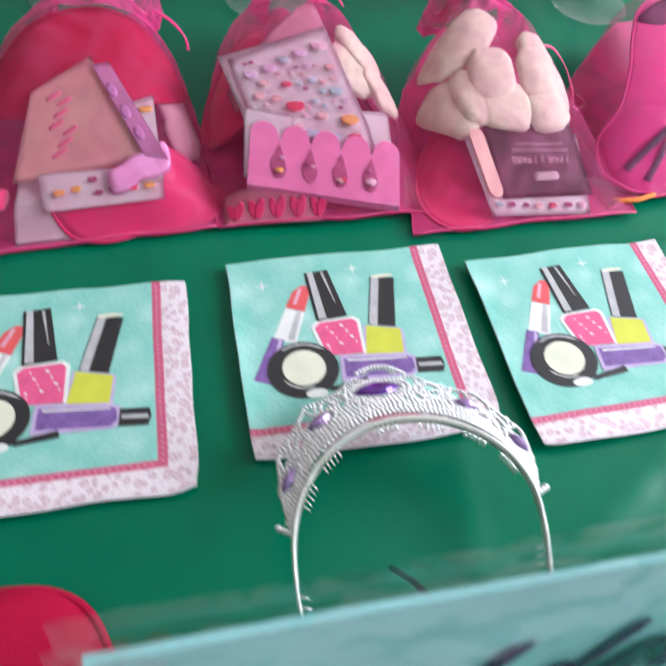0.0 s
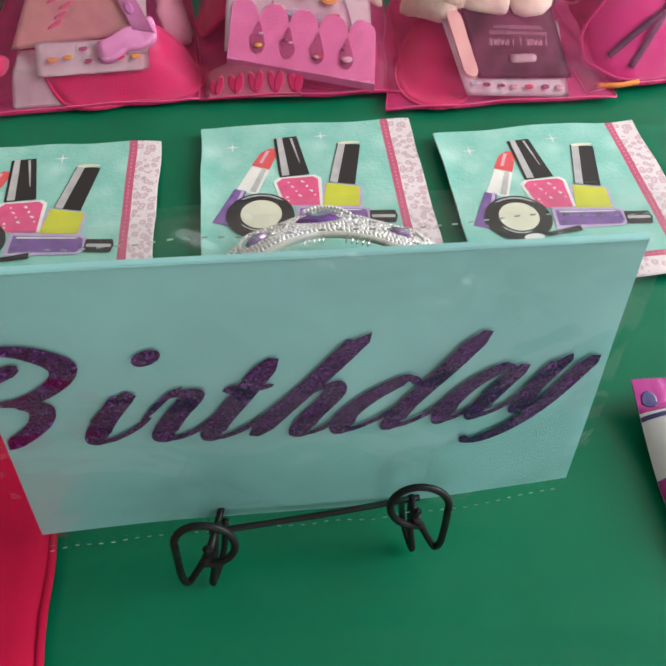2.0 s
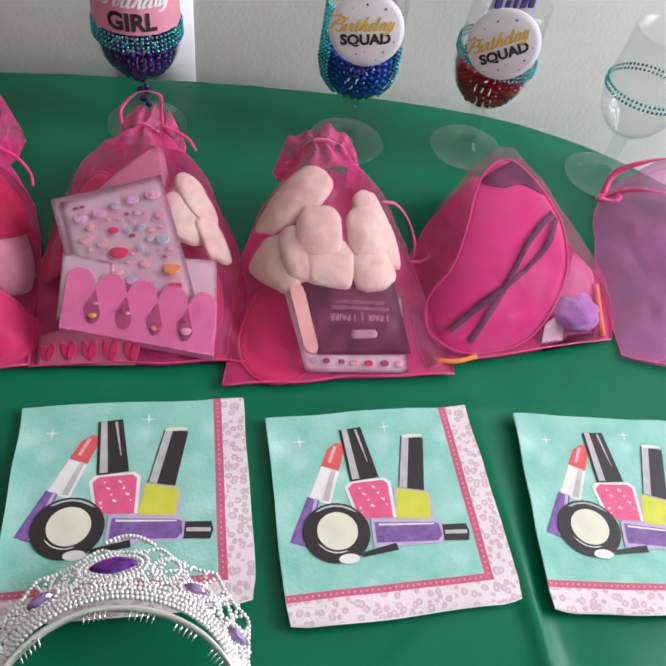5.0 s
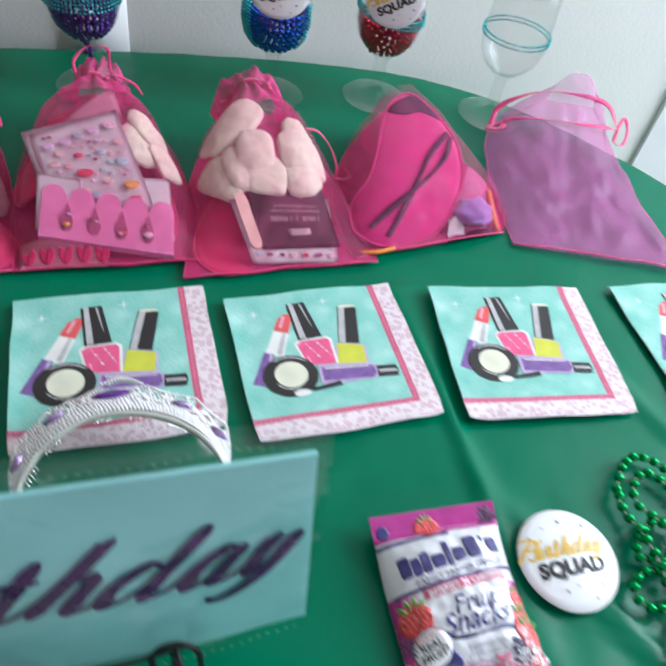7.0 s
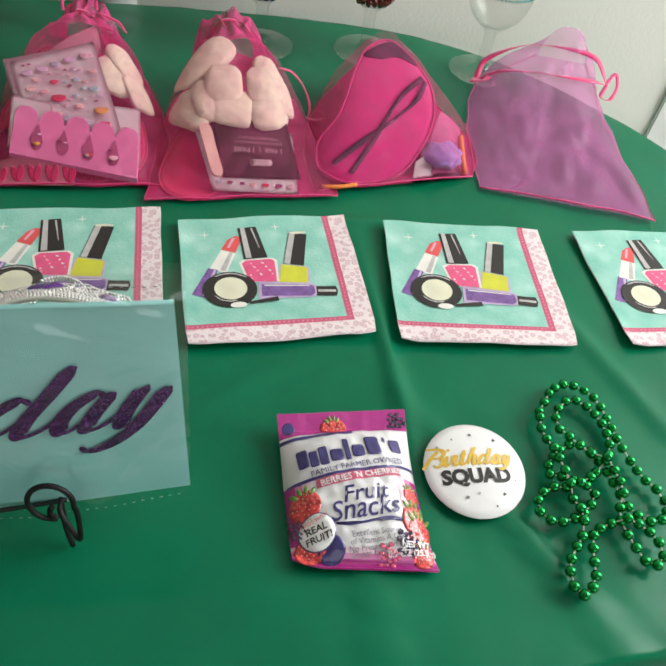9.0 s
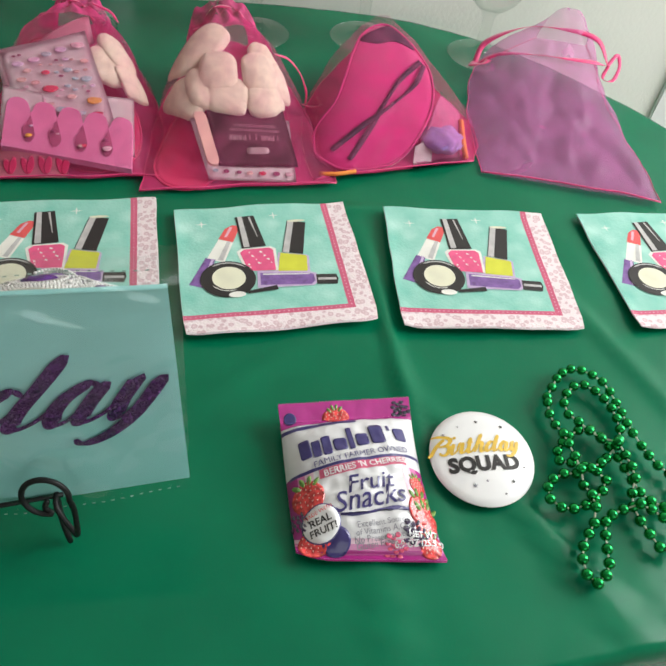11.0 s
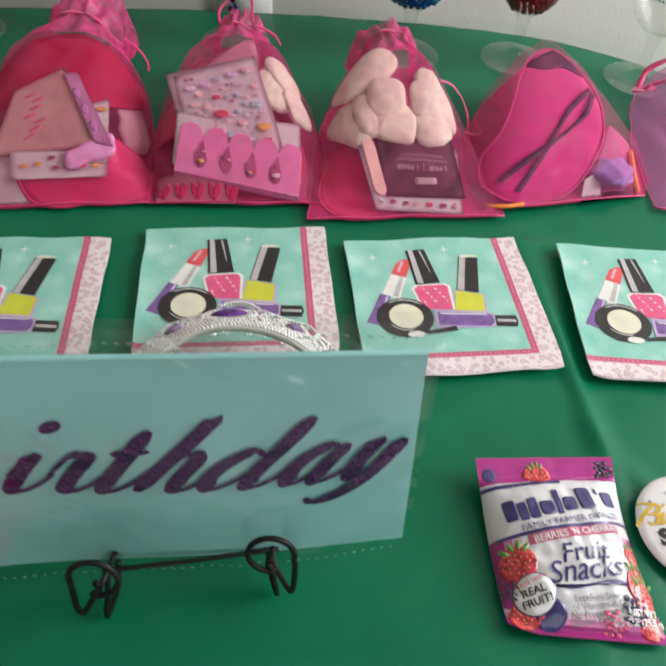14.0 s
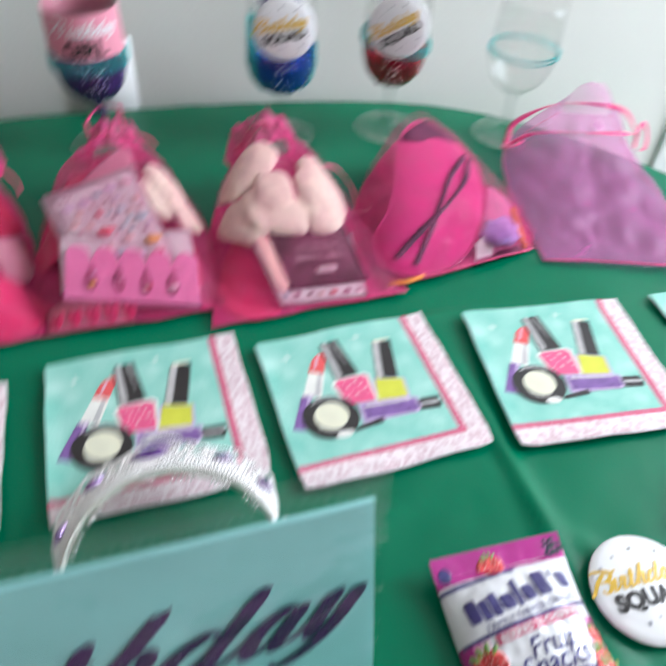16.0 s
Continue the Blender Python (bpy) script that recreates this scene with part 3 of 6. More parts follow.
def napkin(cx, cy, turn, seed):
    nap = thing("paper_napkin", "mint paper napkin printed with cosmetics, pink leopard border", "napkin", pose(cx, cy, 0.0008, 0, 0, turn), "napkins in a row")
    lift = napkin_lift(seed)

    def wob(u, v):
        return 0.0011 * noise.noise((u * 4 + seed, v * 4, 2.0))

    def at(u, v, z):
        x, y = (u - 0.5) * NAP, (v - 0.5) * NAPY
        ex, ey = (u - 0.5) * 2, (v - 0.5) * 2
        # the front corners are folded round
        cut = 0.0030 * (max(0.0, abs(ex) - 0.84) / 0.16) * (max(0.0, -ey - 0.80) / 0.20)
        return (x + wob(u, v) * abs(ex) ** 4 - math.copysign(cut * 0.5, ex), y + wob(v, u) * abs(ey) ** 4 + cut * 0.6, z + lift(x, y))

    def area(u0, u1, v0, v1, z, nu=16, nv=16):
        return sheet(lambda a, b: at(u0 + (u1 - u0) * a, v0 + (v1 - v0) * b, z), nu, nv)

    # folded paper plies under the printed face
    for k, grow in enumerate((0.0, 0.004)):
        part("ply", sheet(lambda a, b: at(a * (1 + grow) - grow / 3, b * (1 + grow) - grow, 0.0004 + 0.0004 * (1 - k)), 20, 20), M["paper_white"], nap)
    e = 0.0012
    part("printed_face", area(0, 0.857, 0.136, 1, e), M["mint"], nap, "mint cloudy print")
    part("leopard_border_side", area(0.894, 1, 0, 1, e, 6, 20), M["leopard"], nap, "pale pink leopard print")
    part("leopard_border_front", area(0, 0.894, 0, 0.104, e, 20, 6), M["leopard"], nap, "pale pink leopard print")
    part("pink_strip_side", area(0.857, 0.894, 0.104, 1, e, 3, 20), M["pink_print"], nap, "dotted pink strip")
    part("pink_strip_front", area(0, 0.857, 0.104, 0.136, e, 20, 3), M["pink_print"], nap, "dotted pink strip")
    dots = bmesh.new()
    for k in range(34):
        t = (k + 0.5) / 34
        for u, v in ((0.8755, 0.12 + 0.87 * t), (0.85 * t, 0.12)):
            dots.faces.new([dots.verts.new(at(u + 0.0042 * math.cos(a), v + 0.0042 * math.sin(a), e + 0.0001)) for a in (0, 1.05, 2.1, 3.14, 4.2, 5.24)])
    tagged(part("strip_dotting", dots, M["rose_print"], nap, smooth=False), kind="stuff")

    def art(name, outline, mat, layer):
        part(name, slab([((x - 0.5) * NAP, (y - 0.5) * NAPY) for x, y in outline], e + 0.00012 * layer, 0, lift), M[mat], nap, smooth=False)

    art("lipstick_base", bar(0.172, 0.557, 0.085, 0.345, 0.055, 0.085), "purple_print", 1)
    art("lipstick_base_shine", bar(0.185, 0.555, 0.112, 0.345, 0.014, 0.02), "lilac_print", 2)
    art("lipstick_tube", bar(0.268, 0.70, 0.198, 0.54, 0.085, 0.10), "pale_print", 1)
    art("lipstick_tube_shade", bar(0.285, 0.695, 0.225, 0.54, 0.02, 0.028), "grey_print", 2)
    art("lipstick_tip", [(0.228, 0.72), (0.306, 0.685), (0.352, 0.80), (0.342, 0.83), (0.315, 0.835), (0.272, 0.805)], "red_print", 1)
    art("bottle_cap", bar(0.393, 0.908, 0.418, 0.63, 0.108, 0.136), "black_print", 3)
    art("bottle_cap_shine", bar(0.365, 0.905, 0.378, 0.635, 0.026, 0.034), "grey_print", 4)
    art("bottle_cap_shine", bar(0.418, 0.90, 0.447, 0.72, 0.012, 0.004), "grey_print", 4)
    art("bottle_glass", [(0.318, 0.60), (0.345, 0.625), (0.51, 0.632), (0.536, 0.61), (0.528, 0.43), (0.35, 0.44)], "pale_print", 2)
    art("bottle_polish", [(0.335, 0.59), (0.36, 0.615), (0.50, 0.62), (0.52, 0.60), (0.514, 0.43), (0.365, 0.44)], "hotpink_print", 3)
    for k in range(14):
        a, b = 0.375 + 0.13 * ((k * 0.618) % 1), 0.465 + 0.125 * ((k * 0.755 + 0.2) % 1)
        art("polish_sparkle", oval(a, b, 0.0045 + 0.002 * (k % 3 == 0), 0.005 + 0.002 * (k % 3 == 0), 6), "pale_print", 4)
    art("bottle_cap", bar(0.688, 0.838, 0.625, 0.563, 0.108, 0.118), "black_print", 3)
    art("bottle_cap_shine", bar(0.655, 0.842, 0.588, 0.572, 0.034, 0.036), "grey_print", 4)
    art("bottle_cap_top", oval(0.687, 0.843, 0.054, 0.011, 16), "cream_print", 5)
    art("bottle_polish", [(0.556, 0.572), (0.69, 0.54), (0.70, 0.53), (0.685, 0.41), (0.525, 0.425)], "lime_print", 2)
    art("compact_case", oval(0.252, 0.385, 0.147, 0.14, 32), "black_print", 5)
    art("compact_powder", oval(0.256, 0.392, 0.089, 0.088, 28), "cream_print", 6)
    art("compact_rim_shine", [(0.252 + r * 0.138 * math.cos(q), 0.385 + r * 0.131 * math.sin(q)) for r, qs in ((1.0, (0.7, 1.0, 1.3, 1.6, 1.9, 2.2)), (0.93, (2.1, 1.8, 1.5, 1.2, 0.9))) for q in qs], "grey_print", 6)
    art("compact_rim_shine", [(0.252 + r * 0.100 * math.cos(q), 0.388 + r * 0.098 * math.sin(q)) for r, qs in ((1.0, (3.6, 3.9, 4.2, 4.5, 4.8, 5.1)), (0.95, (5.0, 4.7, 4.4, 4.1, 3.8))) for q in qs], "pale_print", 6)
    art("bottle_glass", [(0.545, 0.578), (0.70, 0.545), (0.712, 0.53), (0.697, 0.40), (0.512, 0.415)], "lilac_print", 1)
    art("mascara_shine", bar(0.44, 0.402, 0.69, 0.382, 0.010, 0.006), "pale_print", 6)
    art("lipstick_tip_shine", [(0.262, 0.735), (0.276, 0.730), (0.316, 0.815), (0.300, 0.818)], "rose_print", 2)
    art("compact_clasp", oval(0.288, 0.262, 0.045, 0.022, 16), "pale_print", 6)
    art("mascara_glass", [(0.412, 0.435), (0.40, 0.30), (0.70, 0.292), (0.73, 0.32), (0.728, 0.385), (0.70, 0.40)], "lilac_print", 4)
    art("mascara_body", [(0.425, 0.415), (0.418, 0.32), (0.69, 0.302), (0.713, 0.325), (0.712, 0.378), (0.69, 0.39)], "purple_print", 5)
    art("mascara_cap", [(0.725, 0.375), (0.835, 0.368), (0.842, 0.33), (0.828, 0.29), (0.718, 0.30)], "black_print", 5)
    art("mascara_cap_shine", bar(0.73, 0.338, 0.83, 0.33, 0.018, 0.018), "grey_print", 6)
    art("brush", bar(0.345, 0.272, 0.505, 0.295, 0.02, 0.034), "black_print", 6)
    for x, y in ((0.144, 0.855), (0.562, 0.907)):
        art("star", [(x + r * math.cos(a), y + r * math.sin(a)) for r, a in (((0.035 if k % 2 == 0 else 0.006), math.pi / 4 * k) for k in range(8))], "pale_print", 1)
    return nap


for cx, cy, turn, seed in ((-0.220, -0.0795, 5.5, 1.0), (-0.070, -0.0545, 6.6, 2.3), (0.0715, -0.0518, 7.6, 3.9), (0.2207, -0.0487, -0.4, 5.1), (0.382, -0.043, 3.7, 6.6)):
    napkin(cx, cy, turn, seed)


# ---- gift bags ----
def lerp_rows(prof, y):
    y = min(max(y, prof[0][0]), prof[-1][0])
    for a, b in zip(prof, prof[1:]):
        if y <= b[0]:
            t = (y - a[0]) / (b[0] - a[0])
            t = t * t * (3 - 2 * t) * 0.5 + t * 0.5
            return [p + (q - p) * t for p, q in zip(a, b)]
    return list(prof[-1])


def swell(prof):
    """The height of the upper face of a filled bag above its own ground."""
    def f(x, y):
        _, xl, xr, lo, hi = lerp_rows(prof, y)
        s = (2 * x - xl - xr) / max(1e-4, xr - xl)
        return lo + (hi - lo) * max(0.0, 1 - abs(s) ** 3) ** 0.7
    return f


def gift_bag(label, cx, cy, turn, prof, neck, mat, seed, folds=1.0):
    """A drawstring bag of sheer organza lying on its back: two sheets sewn at the sides and foot, gathered at the neck."""
    bag = thing("organza_gift_bag", label, "gift bag", pose(cx, cy, 0.0004, 0, 0, turn), "gift bags in a row")
    top = swell(prof)
    L = prof[-1][0]

    def face(upper):
        def f(a, b):
            y = L * b
            _, xl, xr, lo, hi = lerp_rows(prof, y)
            x = xl + (xr - xl) * a
            s = abs(2 * a - 1)
            pleat = 0.0
            if neck and y > neck - 0.03:
                k = min(1.0, (y - neck + 0.03) / 0.03)
                pleat = 0.0026 * k * math.sin(a * 30 + seed + 2 * noise.noise((a * 5, b * 3, seed)))
            soft = min(1.0, b * 8) * (1 - s ** 6)
            wr = folds * soft * (0.0022 * noise.noise((x * 38 + seed, y * 24, seed)) + 0.0012 * noise.noise((x * 90, y * 60 + seed, 1.7)))
            if folds >= 2:
                w = noise.noise((x * 16 + seed, y * 13, 2.0))
                for kx, ky, amp in ((34, 58, 0.0034), (-30, 66, 0.0014), (90, 60, 0.0006), (210, -120, 0.0002)):
                    wr += amp * soft * (abs(math.sin(kx * x + ky * y + 2.0 * w)) - 0.5)
            if upper:
                z = top(x, y) + wr + pleat * (1 - s ** 4)
            else:
                z = lo + 0.0003
            if neck and y > neck + 0.004:
                z += 0.005 * noise.noise((a * 9 + seed, b * 30, 3.0))
                y += 0.005 * noise.noise((a * 7 + seed, 4.0, b * 8))
            return (x + 0.0018 * noise.noise((y * 40, seed, a * 4)), y + 0.002 * noise.noise((x * 30 + seed, 8.0, 0)) * (1 - b), max(0.0002, z))
        return f

    f, cut = face(True), (neck - 0.022) / L if neck else 1.0
    part("front_sheet", sheet(lambda a, b: f(a, b * cut), 72, 72), mat, bag, "sheer wrinkled organza")
    if neck:
        part("gathered_neck", sheet(lambda a, b: f(a, cut + (1 - cut) * b), 60, 18), M["organza_gather"], bag, "pleated organza above the drawstring")
    part("back_sheet", sheet(face(False), 10, 24), M["organza_back"] if folds < 2 else mat, bag)
    hem = bmesh.new()
    n = 24
    for a in (0, 1):
        tube(hem, [Vector(face(True)(a, k / n)) + Vector((0, 0, 0.0008)) for k in range(n + 1)], 0.00035, 5)
    tube(hem, [Vector(face(True)(k / n, 0)) + Vector((0, 0, 0.0006)) for k in range(n + 1)], 0.0007, 5)
    part("sewn_hem", hem, M["ribbon"], bag)
    return bag, top


def ribbon(bag, pts, wide=0.0024, name="drawstring", mat=None, label="hot pink satin ribbon"):
    line = smooth_line(pts, 6)
    bm = bmesh.new()
    prev = None
    for i, p in enumerate(line):
        d = (line[min(i + 1, len(line) - 1)] - line[max(0, i - 1)]).normalized()
        side = Vector((-d.y, d.x, 0.5 * math.sin(i * 0.35))).normalized() * wide / 2
        cur = [bm.verts.new(p + side), bm.verts.new(p - side), bm.verts.new(p - side + Vector((0, 0, 0.0005))), bm.verts.new(p + side + Vector((0, 0, 0.0005)))]
        if prev:
            for k in range(4):
                bm.faces.new((prev[k], prev[(k + 1) % 4], cur[(k + 1) % 4], cur[k]))
        prev = cur
    return part(name, bm, mat or M["ribbon"], bag, label)


def neck_tie(bag, top, prof, neck):
    """The drawn ribbon across the gathered neck."""
    _, xl, xr, lo, hi = lerp_rows(prof, neck)
    pts = []
    for k in range(9):
        s = k / 8
        x = xl - 0.004 + (xr - xl + 0.008) * s
        pts.append((x, neck + 0.002 * math.sin(s * 6), top(min(max(x, xl + 0.002), xr - 0.002), neck) + 0.003))
    ribbon(bag, pts, 0.0028, "neck_ribbon")


def patch(outline, cx, cy, height, rings=6, thick=0.0012, dome=0.0):
    """A thin supple sheet with a star-shaped outline round (cx, cy), lying on height(x, y)."""
    bm = bmesh.new()
    n = len(outline)
    layers = []
    for off in (0.0, -thick):
        mid = bm.verts.new((cx, cy, height(cx, cy) + off + (dome if off == 0 else 0)))
        rs = []
        for k in range(1, rings + 1):
            f = k / rings
            rs.append([bm.verts.new((cx + (x - cx) * f, cy + (y - cy) * f, height(cx + (x - cx) * f, cy + (y - cy) * f) + off + (dome * (1 - f ** 4) if off == 0 else 0))) for x, y in outline])
        for i in range(n):
            bm.faces.new((mid, rs[0][i], rs[0][(i + 1) % n]) if off == 0 else (mid, rs[0][(i + 1) % n], rs[0][i]))
            for a, b in zip(rs, rs[1:]):
                q = (a[i], b[i], b[(i + 1) % n], a[(i + 1) % n])
                bm.faces.new(q if off == 0 else q[::-1])
        layers.append(rs[-1])
    for i in range(n):
        a, b = layers
        bm.faces.new((a[i], b[i], b[(i + 1) % n], a[(i + 1) % n]))
    return bm


def quad(corners, height, thick=0.0006, n=14):
    """A card with four corners, following height(x, y) softly."""
    A, B, C, D = (Vector(c) for c in corners)

    def f(a, b):
        p = (A.lerp(B, a)).lerp(D.lerp(C, a), b)
        return (p.x, p.y, height(p.x, p.y))
    bm = sheet(f, n, n)
    if thick:
        bmesh.ops.solidify(bm, geom=bm.faces[:], thickness=thick)
    return bm


def flat_on(top, p, q, r, d):
    """The plane through three places of a bag's upper face, d below it."""
    P, Q, R = (Vector((*c, top(*c))) for c in (p, q, r))
    n = (Q - P).cross(R - P)
    return lambda x, y: max(0.0012, P.z - (n.x * (x - P.x) + n.y * (y - P.y)) / n.z - d)


CONTENTS = {}


def in_bag(name, label, category, bag, group=""):
    ob = thing(name, label, category, bag.matrix_basis.copy(), group)
    CONTENTS.setdefault(bag.name, []).append(ob)
    return ob


def drape(bag, gap=0.0010):
    """Lay the upper sheet of a bag over what is inside it, taut between the high places."""
    trees = []
    for ob in CONTENTS.get(bag.name, []):
        for c in ob.children:
            bm = bmesh.new()
            bm.from_mesh(c.data)
            trees.append(BVHTree.FromBMesh(bm))
            bm.free()
    for name in ("front_sheet", "gathered_neck"):
        for ob in [c for c in bag.children if c.name.split(".")[0] == name]:
            bm = bmesh.new()
            bm.from_mesh(ob.data)
            floor_z = {}
            for v in bm.verts:
                z = v.co.z
                for tree in trees:
                    hit = tree.ray_cast(Vector((v.co.x, v.co.y, 0.2)), Vector((0, 0, -1)))[0]
                    if hit:
                        z = max(z, hit.z + gap)
                floor_z[v] = z
                v.co.z = z
            for _ in range(5):
                mean = {v: sum(e.other_vert(v).co.z for e in v.link_edges) / len(v.link_edges) for v in bm.verts if not v.is_boundary}
                for v, z in mean.items():
                    v.co.z = max(floor_z[v], z)
            bm.to_mesh(ob.data)
            bm.free()


def under(top, d):
    return lambda x, y: max(0.0012, top(x, y) - d)


def eye_mask(bag, top, cx, cy, rx, ry, turn, depth, mat, label):
    mk = in_bag("eye_mask", label, "eye mask", bag, "eye masks")
    c, s = math.cos(radians(turn)), math.sin(radians(turn))
    out = []
    for k in range(40):
        a = 2 * math.pi * k / 40
        r = 1 + 0.10 * math.cos(2 * a) - (0.22 * math.exp(-((a - 1.5 * math.pi) / 0.45) ** 2))
        x, y = rx * r * math.cos(a), ry * r * math.sin(a)
        out.append((cx + x * c - y * s, cy + x * s + y * c))
    h = under(top, depth)
    part("mask_body", patch(out, cx, cy, h, 8, 0.002), mat, mk)
    bm = bmesh.new()
    tube(bm, [(x, y, h(x, y) - 0.0006) for x, y in out], 0.0012, 6, True)
    part("bound_edge", bm, mat, mk)
    return mk


BAG3 = [(0, -0.077, 0.074, 0, 0.002), (0.02, -0.074, 0.073, 0, 0.021), (0.06, -0.068, 0.070, 0, 0.039), (0.1, -0.062, 0.066, 0.001, 0.052), (0.13, -0.050, 0.056, 0.008, 0.062), (0.148, -0.024, 0.029, 0.026, 0.065), (0.155, -0.018, 0.022, 0.034, 0.064), (0.164, -0.028, 0.032, 0.029, 0.066), (0.172, -0.031, 0.034, 0.029, 0.068)]
BAG2 = [(0, -0.066, 0.065, 0, 0.002), (0.02, -0.066, 0.066, 0, 0.024), (0.06, -0.070, 0.069, 0, 0.042), (0.1, -0.068, 0.064, 0.001, 0.054), (0.14, -0.056, 0.048, 0.010, 0.060), (0.155, -0.038, 0.032, 0.024, 0.060), (0.164, -0.017, 0.015, 0.030, 0.057), (0.173, -0.024, 0.026, 0.029, 0.060), (0.181, -0.020, 0.026, 0.030, 0.062)]
BAG1 = [(0, -0.076, 0.078, 0, 0.002), (0.02, -0.073, 0.080, 0, 0.025), (0.065, -0.064, 0.081, 0, 0.046), (0.105, -0.056, 0.079, 0.001, 0.058), (0.132, -0.046, 0.075, 0.008, 0.064), (0.147, -0.026, 0.068, 0.016, 0.067), (0.156, -0.006, 0.056, 0.026, 0.066), (0.166, -0.006, 0.064, 0.03, 0.072), (0.182, 0.000, 0.070, 0.03, 0.077)]
BAG0 = [(0, -0.075, 0.076, 0, 0.002), (0.02, -0.072, 0.078, 0, 0.024), (0.065, -0.066, 0.084, 0, 0.044), (0.11, -0.056, 0.074, 0.001, 0.056), (0.135, -0.04, 0.062, 0.010, 0.060), (0.15, -0.02, 0.05, 0.026, 0.062), (0.16, 0.0, 0.046, 0.03, 0.064), (0.18, -0.006, 0.07, 0.03, 0.066)]
BAG4 = [(0, -0.071, 0.073, 0, 0.002), (0.02, -0.070, 0.088, 0, 0.021), (0.05, -0.066, 0.095, 0, 0.037), (0.09, -0.054, 0.089, 0.0, 0.050), (0.12, -0.030, 0.077, 0.008, 0.056), (0.138, -0.006, 0.064, 0.02, 0.058), (0.15, 0.018, 0.054, 0.03, 0.058)]
BAG5 = [(0, -0.076, 0.076, 0, 0.003), (0.03, -0.082, 0.072, 0, 0.010), (0.096, -0.090, 0.057, 0.0, 0.022), (0.15, -0.088, 0.046, 0.002, 0.034), (0.170, -0.084, 0.040, 0.006, 0.042), (0.188, -0.058, 0.036, 0.016, 0.054), (0.203, -0.028, 0.022, 0.03, 0.060)]

b0, t0 = gift_bag("hot pink organza gift bag filled with spa favours", -0.360, 0.002, 8.0, BAG0, 0.155, M["organza"], 0.7)
b1, t1 = gift_bag("hot pink organza gift bag holding a felt eye mask", -0.222, 0.017, 9.7, BAG1, 0.157, M["organza"], 1.9)
b2, t2 = gift_bag("hot pink organza gift bag showing a gem sticker sheet", -0.079, 0.036, 5.7, BAG2, 0.164, M["organza"], 3.1)
b3, t3 = gift_bag("hot pink organza gift bag showing cream knitted gloves", 0.050, 0.033, 7.5, BAG3, 0.158, M["organza"], 4.4)
b4, t4 = gift_bag("hot pink organza gift bag showing a strapped eye mask", 0.173, 0.0635, 14.0, BAG4, 0.0, M["organza"], 5.8)
b5, t5 = gift_bag("empty magenta organza gift bag with open drawstring top", 0.3215, 0.050, -12.0, BAG5, 0.0, M["organza_magenta"], 7.2, 2.0)
neck_tie(b0, t0, BAG0, 0.155), neck_tie(b2, t2, BAG2, 0.164), neck_tie(b3, t3, BAG3, 0.158), neck_tie(b1, t1, BAG1, 0.157)
ribbon(b2, [(-0.016, 0.166, 0.059), (-0.016, 0.177, 0.065), (-0.004, 0.187, 0.071), (0.010, 0.184, 0.071), (0.011, 0.174, 0.065), (0.012, 0.164, 0.061)])
ribbon(b2, [(0.015, 0.166, 0.057), (0.029, 0.160, 0.053), (0.035, 0.154, 0.047)], 0.0020)
ribbon(b3, [(0.040, 0.118, 0.046), (0.052, 0.122, 0.040), (0.062, 0.116, 0.030), (0.066, 0.104, 0.020), (0.064, 0.094, 0.014)], 0.0020)
ribbon(b3, [(0.060, 0.086, 0.018), (0.070, 0.092, 0.012), (0.080, 0.102, 0.008), (0.076, 0.110, 0.010)], 0.0020)
ribbon(b1, [(0.062, 0.140, 0.056), (0.072, 0.136, 0.050), (0.079, 0.129, 0.043), (0.080, 0.122, 0.038)], 0.0020)
ribbon(b0, [(0.058, 0.128, 0.050), (0.075, 0.120, 0.038), (0.090, 0.124, 0.024), (0.098, 0.140, 0.018), (0.100, 0.160, 0.022)], 0.0018)
# the open mouth of the empty bag: two flat ribbons in the casing, and a loop
ribbon(b5, [(-0.086, 0.160, 0.016), (-0.078, 0.176, 0.030), (-0.045, 0.184, 0.046), (-0.008, 0.184, 0.050), (0.024, 0.178, 0.048), (0.040, 0.166, 0.030)], 0.0055, "casing_ribbon")
ribbon(b5, [(-0.086, 0.158, 0.014), (-0.066, 0.158, 0.028), (-0.035, 0.152, 0.036), (-0.004, 0.150, 0.038), (0.024, 0.156, 0.036), (0.040, 0.166, 0.030)], 0.004, "casing_ribbon")
ribbon(b5, [(0.040, 0.168, 0.030), (0.050, 0.184, 0.034), (0.052, 0.170, 0.028), (0.044, 0.150, 0.024), (0.034, 0.148, 0.026), (0.040, 0.166, 0.030)], 0.0035)
ribbon(b5, [(-0.086, 0.160, 0.016), (-0.090, 0.150, 0.018), (-0.080, 0.146, 0.022), (-0.074, 0.156, 0.022)], 0.006)

# inside the bag with the sticker sheet
eye_mask(b2, t2, 0.014, 0.052, 0.042, 0.040, -75, 0.018, M["felt"], "hot pink felt eye mask folded inside a gift bag")
eye_mask(b2, t2, -0.044, 0.100, 0.034, 0.024, 66, 0.014, M["felt"], "hot pink felt eye mask tucked inside a gift bag")
card = in_bag("favour_card", "pink paper card standing inside a gift bag", "card", b2)
part("card_sheet", quad(((-0.048, 0.069), (0.018, 0.112), (0.012, 0.152), (-0.052, 0.088)), under(t2, 0.0055)), material("pink_paper", (0.80, 0.40, 0.50), 0.7, vary=0.06), card)
slip = in_bag("paper_slip", "white paper slip behind the sticker sheet", "paper slip", b2)
part("slip_sheet", quad(((0.010, 0.016), (0.047, 0.016), (0.048, 0.062), (0.012, 0.060)), flat_on(t2, (0.01, 0.02), (0.048, 0.02), (0.03, 0.055), 0.0090)), M["paper_white"], slip)
gem_sheet = in_bag("sticker_sheet", "white sheet of round gem stickers in many colours", "stickers", b2)
